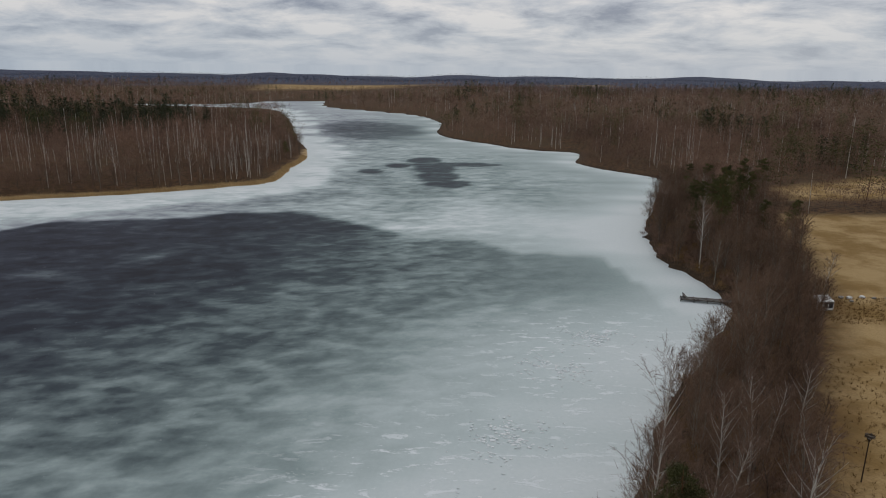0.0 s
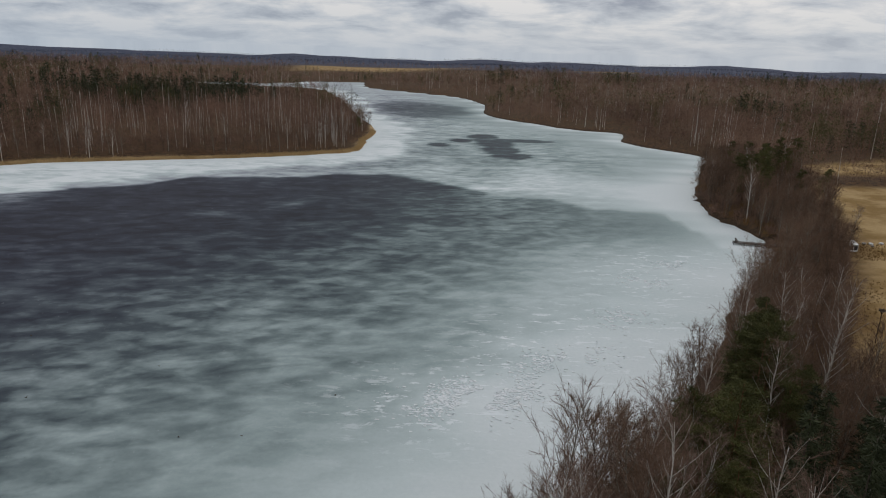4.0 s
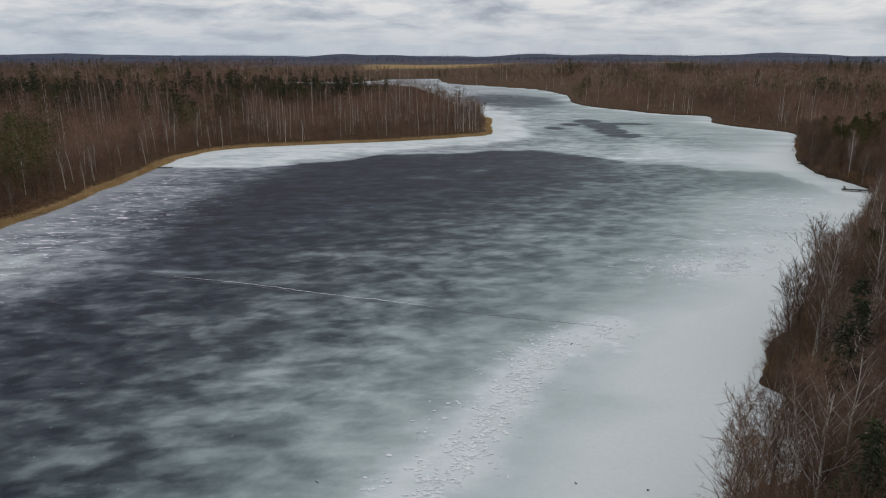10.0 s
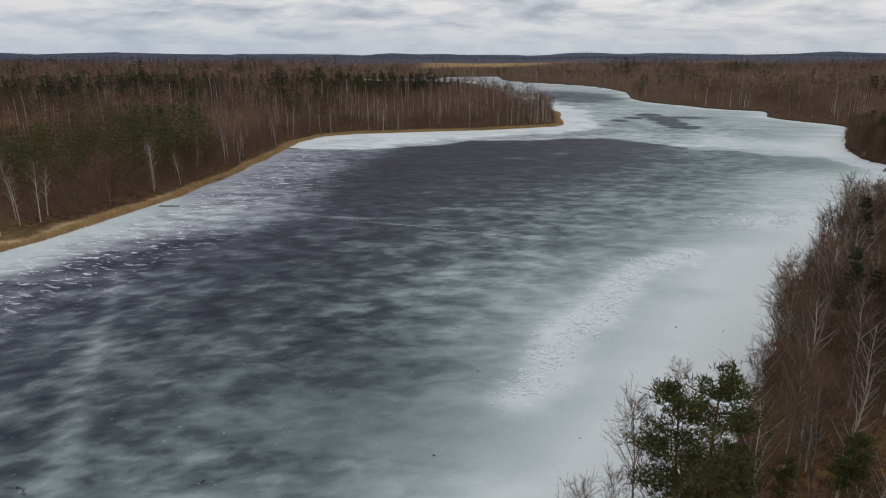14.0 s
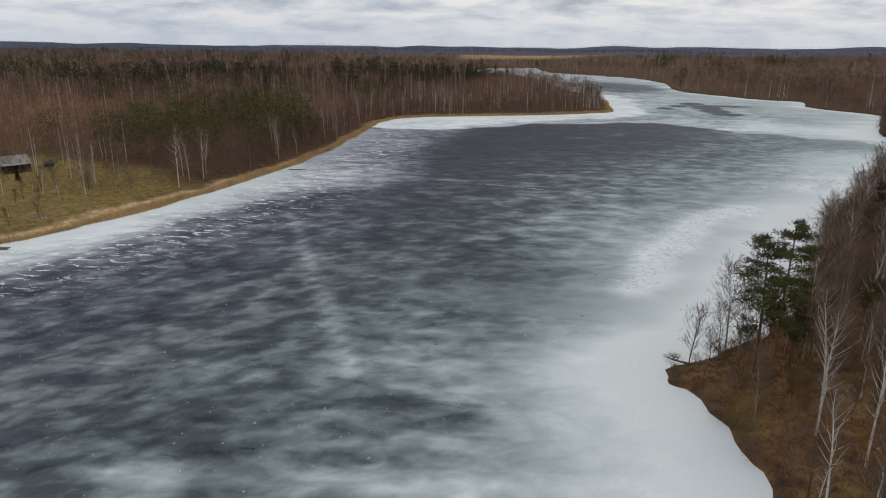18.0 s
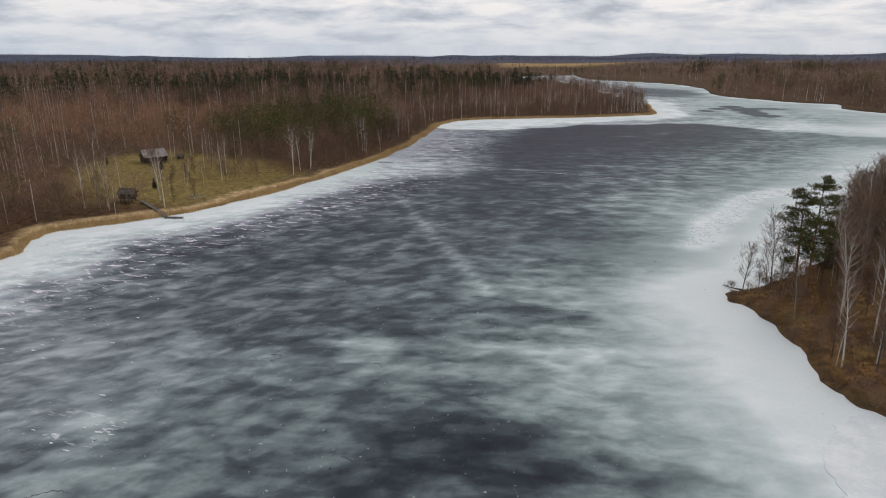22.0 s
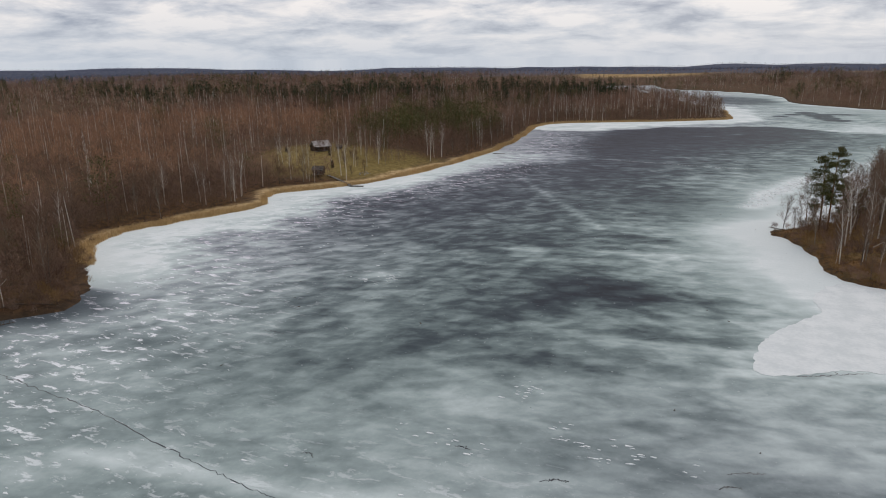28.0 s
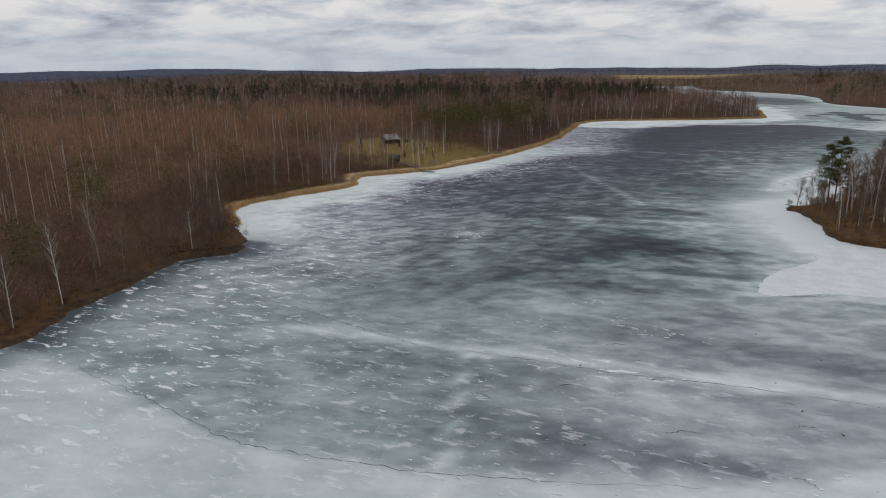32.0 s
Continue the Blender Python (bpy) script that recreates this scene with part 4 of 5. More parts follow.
def wood(name, label, spots, shapes):
    """Joins many simple trees into one mesh. spots: x, y, scale, kind; shapes: kind -> list of (stem, crown, stem material, crown material)."""
    r = np.random.default_rng(len(spots))
    VV, TT, MM, tones, base = [], [], [], [], 0
    x, y, sc, kd = (np.array(q) for q in zip(*spots))
    z = height(x.astype(float), y.astype(float))
    pick = r.integers(0, 1000, len(x))
    for kind, variants in shapes.items():
        for vi, (stem, crown, sm, cm) in enumerate(variants):
            sel = np.where((kd == kind) & (pick % len(variants) == vi))[0]
            if not len(sel):
                continue
            for (V, T), mat in ((stem, sm), (crown, cm)):
                a = r.uniform(0, 6.28, len(sel))[:, None]
                tones.append(np.repeat(r.random(len(sel)), len(V)))
                s = sc[sel][:, None]
                px = (V[:, 0] * np.cos(a) - V[:, 1] * np.sin(a)) * s + x[sel][:, None]
                py = (V[:, 0] * np.sin(a) + V[:, 1] * np.cos(a)) * s + y[sel][:, None]
                pz = V[:, 2] * s * r.uniform(0.75, 1.25, (len(sel), 1)) + z[sel][:, None]
                VV.append(np.stack([px, py, pz], -1).reshape(-1, 3))
                TT.append((T[None] + (np.arange(len(sel)) * len(V))[:, None, None] + base).reshape(-1, 3))
                MM.append(np.full(len(sel) * len(T), WOOD_MATS.index(mat)))
                base += len(sel) * len(V)
    me = np_mesh(name, np.concatenate(VV), np.concatenate(TT), WOOD_MATS, np.concatenate(MM))
    add_attr(me, "tone", np.concatenate(tones))
    return tagged(new(name, me), label, "woodland", kind="stuff")


def shape_set(blades, width, stem, n, up=0.85):
    out = {}
    for i in range(n):
        a, b = low_tree(500 + i, 13 + i % 3, blades, width * 0.85, stem * 1.35, 0.15, 0.92, up)
        out.setdefault("birch", []).append((a, b, M_BIRCH, M_TWIG_PALE if i % 2 else M_TWIG))
        a, b = low_tree(520 + i, 8.5 + 1.4 * (i % 4), blades, width, stem * 0.5, 0.30, 0.6, up * 0.7)
        out.setdefault("brown", []).append((a, b, M_TWIG, M_TWIG))
        a, b = low_tree(540 + i, 9 + i % 2, blades, width, stem * 0.55, 0.22, 0.85)
        out.setdefault("red", []).append((a, b, M_BIRCH if i % 4 == 1 else M_TWIG, M_TWIG_RED))
        a, b = low_pine(560 + i, 14 + i % 3, int(blades * 4.5), width * 1.8, 0.20, 0.30)
        out.setdefault("pine", []).append((a, b, M_PINE_BARK, M_NEEDLE))
        a, b = low_conifer(580 + i, 15, int(blades * 2.3), width * 2.6, 0.23, 0.06)
        out.setdefault("spruce", []).append((a, b, M_BARK, M_SPRUCE))
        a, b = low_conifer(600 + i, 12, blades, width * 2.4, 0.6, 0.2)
        out.setdefault("far", []).append((a, b, M_BARK, M_FAR_HAZE))
        a, b = low_tree(620 + i, 3.2, blades, width * 0.32, 0.03, 0.42, 0.6)
        c, d = low_tree(640 + i, 5.5 + 0.5 * (i % 3), int(blades * 1.4), width * 0.45, 0.04, 0.36, 0.8)
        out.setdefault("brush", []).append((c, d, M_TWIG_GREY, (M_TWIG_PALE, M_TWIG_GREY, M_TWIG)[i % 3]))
        c, d = low_tree(660 + i, 2.4 + 0.4 * (i % 3), int(blades * 2.0), width * 0.5, 0.03, 0.45, 0.7)
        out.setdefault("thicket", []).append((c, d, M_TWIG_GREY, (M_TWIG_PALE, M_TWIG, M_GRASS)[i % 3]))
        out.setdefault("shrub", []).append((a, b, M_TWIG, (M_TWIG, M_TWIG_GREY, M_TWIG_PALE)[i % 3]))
    return out


def species(x, y, r, red_ok=True):
    """What grows where: a red young birch stand, pine and spruce groups, mixed brown woods."""
    n = waves(x, y, 160, 51)
    if red_ok and -560 < x < -262 and -140 < y < 150 and n > -0.35:
        return "red" if r < 0.88 else "birch"
    if ((x + 226) / 36) ** 2 + ((y - 78) / 58) ** 2 < 1 and r < 0.20 + 0.5 * (waves(x, y, 40, 57) > -0.1):
        return "pine"
    if ((x + 232) / 80) ** 2 + ((y - 425) / 55) ** 2 < 1 and r < 0.6:
        return "spruce"
    if ((x + 520) / 260) ** 2 + ((y - 330) / 100) ** 2 < 1 and r < 0.30 + 0.7 * n:
        return "spruce" if r < 0.45 else "pine"
    if n > 0.42 and r < 0.5 and not (x > -340 and y < -40):
        return "spruce" if r < 0.28 else "pine"
    if x < -60 and 215 < y < 345:
        return "birch" if r < (0.8 if waves(x, y, 38, 59) > 0.08 else 0.06) else "brown"
    return "birch" if r < (0.5 if waves(x, y, 60, 52) > 0.28 else 0.03) else "pine" if r > 0.97 else "brown"


def open_land(x, y):
    """True where trees may stand."""
    return (signed(x, y, FIELD) > 3) & (signed(x, y, FIELD_B) > 3) & ((signed(x, y, CLEARING) > 1 + 7 * waves(x, y, 22, 56)) | ((y > -20) & (y < 30) & (waves(x, y, 9, 58) > 0.12))) & (signed(x, y, MEADOW) > 8) & (signed(x, y, MEADOW_B) > 8)


def in_view(x, y):
    """Drops woods that lie behind the whole flight."""
    a = np.degrees(np.arctan2(x + 60, y + 300))
    return (a > -76) & (a < 52)


xs, ys = scatter(-480, 250, -290, 470, 5.2, 61)
sd = signed(xs, ys)
keep = open_land(xs, ys) & in_view(xs, ys) & np.where(xs < -60, sd > np.where(ys < -150, 3, np.where(ys < -55, 6, np.where(ys < 345, strip(ys) + 5, 3))), sd > np.where(ys < 235, 34, 4))
near_spots = [(x, y, s * (0.92 + 0.42 * waves(x, y, 45, 53) + 0.15 * waves(x, y, 14, 54)), species(x, y, r)) for x, y, s, r in zip(xs[keep], ys[keep], rng.uniform(0.6, 1.25, keep.sum()), rng.random(keep.sum()))]
xs, ys = scatter(-300, 130, -290, 350, 3.0, 65)
sd = signed(xs, ys)
keep = open_land(xs, ys) & in_view(xs, ys) & (sd > np.where(xs < -60, strip(ys) + 0.4, np.where((ys > -40) & (ys < 140), -0.4, 0.5))) & (sd < np.where(xs < -60, 40, 40)) & ~((xs > -70) & (ys < 45) & (sd > 2.5) & (rng.random(len(xs)) < np.where((ys > -62) & (sd > 5), 0.9, 0.6)))
near_spots += [(x, y, s, "shrub") for x, y, s in zip(xs[keep], ys[keep], np.where(ys[keep] < -60, np.where(xs[keep] > -70, 0.6, 1.5), np.where((xs[keep] > -60) & (ys[keep] > 45) & (ys[keep] < 130), 1.3, np.where(xs[keep] > -60, 0.8, 1.0))) * rng.uniform(0.4, 1.25, keep.sum()))]
xs, ys = scatter(-300, 100, -290, 240, 3.9, 66)
sd = signed(xs, ys)
keep = open_land(xs, ys) & in_view(xs, ys) & (sd > np.where(xs < -60, np.where(ys < -165, 1.5, strip(ys) + 0.8), 0.8)) & (sd < 26) & ~((xs > -70) & (ys < 45) & (sd > 4) & (rng.random(len(xs)) < np.where(ys > -62, 0.7, 0.35)))
near_spots += [(x, y, s, "brush") for x, y, s in zip(xs[keep], ys[keep], np.where((xs[keep] > -70) & (ys[keep] < -50), 0.62, 0.85) * rng.uniform(0.5, 1.2, keep.sum()))]
xs, ys = scatter(-230, 100, -290, 235, 2.5, 68)
sd = signed(xs, ys)
keep = open_land(xs, ys) & in_view(xs, ys) & (sd > 0.2) & np.where(xs > -75, sd < 24, (ys < -150) & (sd < 9)) & (waves(xs, ys, 14, 69) > -0.3) & ~((xs > -70) & (ys < 45) & (ys > -75) & (sd > 3) & (rng.random(len(xs)) < 0.8))
near_spots += [(x, y, s, "thicket") for x, y, s in zip(xs[keep], ys[keep], rng.uniform(0.45, 1.15, keep.sum()))]
wood("woodland", "dense leafless birch and alder woods with scattered pines behind the shore", near_spots, shape_set(96, 0.115, 0.085, 9))

xs, ys = scatter(-1400, 900, -150, 1300, 8.5, 62)
sd = signed(xs, ys)
inner = (xs > -480) & (xs < 250) & (ys > -290) & (ys < 470)
keep = ~inner & (sd > 3) & open_land(xs, ys) & in_view(xs, ys)
mid_spots = [(x, y, s * (0.9 + 0.45 * waves(x, y, 80, 55)) * (0.55 if -520 < x < 20 and y > 850 else 1.0), species(x, y, r, False)) for x, y, s, r in zip(xs[keep], ys[keep], rng.uniform(0.6, 1.25, keep.sum()), rng.random(keep.sum()))]
wood("far_woodland", "leafless brown woods with dark conifers stretching inland", mid_spots, shape_set(30, 0.30, 0.07, 6, 0.4))

xs, ys = scatter(-5000, 3600, 0, 5000, 27, 63)
inner = (xs > -1400) & (xs < 900) & (ys < 1300)
keep = ~inner & open_land(xs, ys) & in_view(xs, ys) & (np.hypot(xs, ys) < 5300)
# trees with painted-in haze blue take over from brown ones with distance
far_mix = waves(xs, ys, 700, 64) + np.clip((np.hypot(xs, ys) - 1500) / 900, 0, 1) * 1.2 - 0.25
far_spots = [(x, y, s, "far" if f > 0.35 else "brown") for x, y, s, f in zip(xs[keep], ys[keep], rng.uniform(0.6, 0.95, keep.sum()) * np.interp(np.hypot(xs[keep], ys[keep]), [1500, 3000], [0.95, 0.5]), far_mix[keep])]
wood("horizon_woodland", "dark distant woods reaching the horizon, haze-blue tint in their colour", far_spots, shape_set(9, 1.5, 0.25, 5))


# ---------------------------------------------------------------- reeds, ice plates and cracks


def shore_points(line, y0, y1, step, seed):
    r = np.random.default_rng(seed)
    seg = np.diff(line, axis=0)
    length = np.hypot(seg[:, 0], seg[:, 1])
    at = np.concatenate([[0], np.cumsum(length)])
    t = np.arange(0, at[-1], step) + r.uniform(-0.5, 0.5, int(np.ceil(at[-1] / step))) * step
    x, y = np.interp(t, at, line[:, 0]), np.interp(t, at, line[:, 1])
    i = np.clip(np.searchsorted(at, t) - 1, 0, len(seg) - 1)
    nrm = np.stack([-seg[i, 1], seg[i, 0]], 1) / (length[i][:, None] + 1e-9)
    ok = (y > y0) & (y < y1)
    return x[ok], y[ok], nrm[ok]


def reed_bed(line, y0, y1, step, inner, outer, seed, label):
    r = np.random.default_rng(seed)
    x, y, nrm = shore_points(line, y0, y1, step, seed)
    off = -inner + (inner + outer) * r.beta(1.6, 2.2, len(x)) * (0.65 + 0.5 * waves(x, y, 55, 71))
    x, y = x + nrm[:, 0] * off, y + nrm[:, 1] * off
    z = np.maximum(height(x, y), -0.05)
    s = Soup()
    D = unit(np.stack([r.normal(size=len(x)) * 0.3, r.normal(size=len(x)) * 0.3, np.ones(len(x))], 1))
    s.blades(np.stack([x, y, z], 1), D, r.uniform(0.5, 1.6, len(x)), r.uniform(0.05, 0.14, len(x)), r)
    V, T = s.get()
    return tagged(new("reeds", np_mesh("reeds", V, T, [M_REED])), label, "reeds", kind="stuff")


reed_bed(LINE_W, -165, 330, 0.011, 1.0, 3.8, 72, "dry straw-coloured reeds fringing the west shore")


def dry_grass(spots, seed, label):
    """Tufts of withered grass over patches of ground: centre, radii, number of tufts."""
    r = np.random.default_rng(seed)
    s = Soup()
    for cx, cy, rx, ry, m in spots:
        a, q = r.uniform(0, 6.28, m), np.sqrt(r.uniform(0, 1, m))
        x, y = cx + np.cos(a) * q * rx, cy + np.sin(a) * q * ry
        sd = signed(x, y)
        x, y, sd = x[sd > 0.3], y[sd > 0.3], sd[sd > 0.3]
        P = np.repeat(np.stack([x, y, height(x, y, sd) - 0.03], 1), 5, 0)
        P[:, :2] += r.normal(size=(len(P), 2)) * 0.12
        D = unit(np.concatenate([r.normal(size=(len(P), 2)) * 0.5, np.ones((len(P), 1))], 1))
        s.blades(P, D, r.uniform(0.2, 0.6, len(P)), r.uniform(0.04, 0.1, len(P)), r)
    V, T = s.get()
    return tagged(new("dry_grass", np_mesh("dry_grass", V, T, [M_GRASS])), label, "grass", kind="stuff")


dry_grass([(-34, -96, 36, 42, 15000), (-10, -30, 30, 40, 3000), (50, 70, 30, 30, 3000), (75, 118, 14, 7, 900)], 74, "withered brown grass tufts on the wooded slope and field edge")
dry_grass([(-230, -25, 42, 50, 1500), (-226, -125, 14, 30, 1500)], 75, "withered grass tufts in the cabin clearing")


def plates(name, label, centres, per, seed, size, mat, stretch=1.4):
    """Thin broken plates of white ice lying on the lake, in wind-drawn drifts."""
    r = np.random.default_rng(seed)
    VV, TT, base = [], [], 0
    for cx, cy, rx, ry, turn, share in centres:
        m = int(per * share)
        a = radians(turn)
        p, q = r.normal(size=m) * rx * 0.6, r.normal(size=m) * ry * 0.6
        x, y = cx + p * math.cos(a) - q * math.sin(a), cy + p * math.sin(a) + q * math.cos(a)
        ok = (waves(x, y, 7, 81) + 0.6 * waves(x, y, 3, 82) > -0.05) & in_lake(x, y, 1.5)
        for px, py in zip(x[ok], y[ok]):
            n = 7
            ang = np.sort(r.uniform(0, 6.28, n))
            rad = size * r.uniform(0.35, 1.0) * r.uniform(0.5, 1.0, n)
            ring = np.stack([px + np.cos(ang) * rad * stretch, py + np.sin(ang) * rad * 0.8], 1)
            top = np.column_stack([ring, 0.02 + r.uniform(0.0, 0.06) + r.uniform(-0.01, 0.05, n)])
            low = np.column_stack([ring, np.full(n, -0.01)])
            VV.append(np.vstack([top, low]))
            fan = [(0, i, i + 1) for i in range(1, n - 1)]
            side = [f for i in range(n) for f in ((i, i + n, (i + 1) % n + n), (i, (i + 1) % n + n, (i + 1) % n))]
            TT.append(np.array(fan + side) + base)
            base += 2 * n
    me = np_mesh(name, np.concatenate(VV), np.concatenate(TT), [mat])
    return tagged(new(name, me), label, "ice plates", kind="stuff")


plates("ice_plates", "broken white ice plates drifted along the slush ridge", [
    (-15, 46, 8, 4, 20, 2.2), (-4, 58, 8, 3, 25, 0.7), (10, 76, 5, 4, 30, 0.4),
    (18, 96, 4, 4, 0, 0.3), (26, 108, 5, 3, 0, 0.3)], 1150, 91, 0.27, M_FLAKE, 1.4)
plates("ice_plates", "upturned white ice plates heaped along the slush ridge", [(-40, 11, 3.0, 3.5, -45, 0.35), (-47, 4, 3.4, 6, -40, 0.7), (-53, -7, 3.8, 8, -22, 1.0), (-58, -21, 3.6, 8, -16, 1.0), (-63, -32, 3.4, 5, -30, 0.9), (-66, -43, 3.4, 7, -6, 0.5), (-69, -53, 3.4, 5, -25, 0.3)], 520, 90, 0.36, M_FLAKE, 1.25)
plates("ice_plates", "small white ice plates strewn over the ice along the west shore", [
    (-168, 20, 8, 40, -5, 1.0), (-170, 62, 6, 30, 0, 0.8), (-178, -60, 10, 22, -30, 0.9), (-190, -100, 14, 22, 10, 1.2), (-175, -130, 20, 25, 0, 1.2), (-180, -170, 12, 12, 0, 0.8), (-165, -195, 14, 14, 0, 1.0),
    (-155, -222, 22, 9, 0, 1.2), (-125, -236, 20, 6, 5, 1.0), (-95, -218, 12, 3, 5, 0.7), (-145, -152, 6, 4, 0, 0.4), (-150, -252, 20, 5, 0, 0.8), (-105, -250, 16, 4, 15, 0.8), (-75, -240, 12, 4, 25, 0.6), (-110, -205, 5, 2.2, 0, 0.6), (-89, -202, 6, 2.2, 0, 0.7), (-105, -190, 6, 2.2, 0, 0.6), (-97, -199, 4, 2.2, 0, 0.4)], 62, 92, 0.22, M_FLAKE, 3.0)


def snow_sheet():
    """A raised crust of white snow on the lake with a crisp broken edge."""
    p = smooth_line(CRUST, 8, 0.5, 95)
    n = len(p)
    bm = bmesh.new()
    top = [bm.verts.new((x, y, 0.07)) for x, y in p]
    low = [bm.verts.new((x, y, -0.02)) for x, y in p]
    bm.faces.new(top)
    for i in range(n):
        bm.faces.new((top[i], low[i], low[(i + 1) % n], top[(i + 1) % n]))
    bmesh.ops.recalc_face_normals(bm, faces=bm.faces)
    bmesh.ops.triangulate(bm, faces=bm.faces)
    return tagged(part("snow_sheet", bm, M_SNOW), "raised white snow crust on the lake with a crisp broken edge", "snow")


snow_sheet()


def crack(points, width, seed, label, jag=0.35, mat=None):
    r = np.random.default_rng(seed)
    p = smooth_line(points, 14, jag, seed)
    d = unit(np.gradient(p, axis=0))
    nrm = np.stack([-d[:, 1], d[:, 0]], 1)
    w = width * r.uniform(0.25, 1.0, len(p)) * np.sin(np.linspace(0.15, 3.0, len(p))) ** 0.4
    a, b = p - nrm * w[:, None] / 2, p + nrm * w[:, None] / 2
    V = np.vstack([np.column_stack([a, np.full(len(p), 0.012)]), np.column_stack([b, np.full(len(p), 0.012)])])
    m = len(p)
    T = np.array([f for i in range(m - 1) for f in ((i, i + 1, m + i + 1), (i, m + i + 1, m + i))])
    return tagged(new("ice_crack", np_mesh("ice_crack", V, T, [mat or M_CRACK])), label, "ice crack", "cracks in the ice")


LONG = "long dark crack running across the lake ice"
crack([(-134, 34), (-117, 28), (-104, 26), (-89, 22.3), (-77, 20), (-66, 17.7), (-53, 15), (-46, 14), (-40.5, 13)], 0.30, 101, LONG)
crack([(-119, 29.3), (-104, 26.9), (-89, 23.2), (-77, 20.9), (-67, 18.6)], 0.22, 121, "pale refrozen seam beside the long crack", 0.3, M_FLAKE)
crack([(-187, -209.7), (-174, -211), (-163, -212.6), (-153.5, -214.2), (-139, -218), (-130, -220), (-122, -221.5)], 0.2, 102, LONG)
crack([(-119, -220), (-107, -219.5), (-94, -219), (-80, -217), (-62, -216)], 0.2, 103, LONG)
crack([(-172, -247), (-167, -249), (-155, -251), (-137, -255), (-129, -255), (-114, -253), (-98, -249), (-81, -243)], 0.12, 104, "dark broken seam along the edge of pale refrozen ice", 0.5)
crack([(-71, -173.4), (-68, -172.6), (-64, -170.6), (-60, -169)], 0.3, 105, "dark seam along the edge of the snow crust", 0.3)
r = np.random.default_rng(106)
for i in range(30):
    cx, cy = r.uniform(-150, -70), r.uniform(-245, -80)
    a, l = r.uniform(-0.5, 0.5), r.uniform(0.8, 2.6)
    crack([(cx - l * math.cos(a), cy - l * math.sin(a)), (cx, cy + r.uniform(0.1, 0.8)), (cx + l * math.cos(a), cy + l * math.sin(a))], r.uniform(0.10, 0.24), 200 + i, "short curved dark crack in the ice", 0.3)


def debris():
    rr = np.random.default_rng(111)
    s = Soup()
    for i in range(90):
        x, y = rr.uniform(-170, -30), rr.uniform(-250, 60)
        h = rr.uniform(0.04, 0.14)
        s.tube([(x, y, -0.02), (x + rr.normal() * 0.1, y, h * 0.5), (x + rr.normal() * 0.25, y + rr.normal() * 0.25, h)], [h * 0.8, h * 0.7, 0.02], 5)
    V, T = s.get()
    return tagged(new("ice_debris", np_mesh("ice_debris", V, T, [M_BARK])), "dark specks of twigs and bark frozen onto the ice", "debris", kind="stuff")


debris()

# ---------------------------------------------------------------- buildings and landings


def ground_z(x, y):
    return float(height(np.array([float(x)]), np.array([float(y)]))[0])


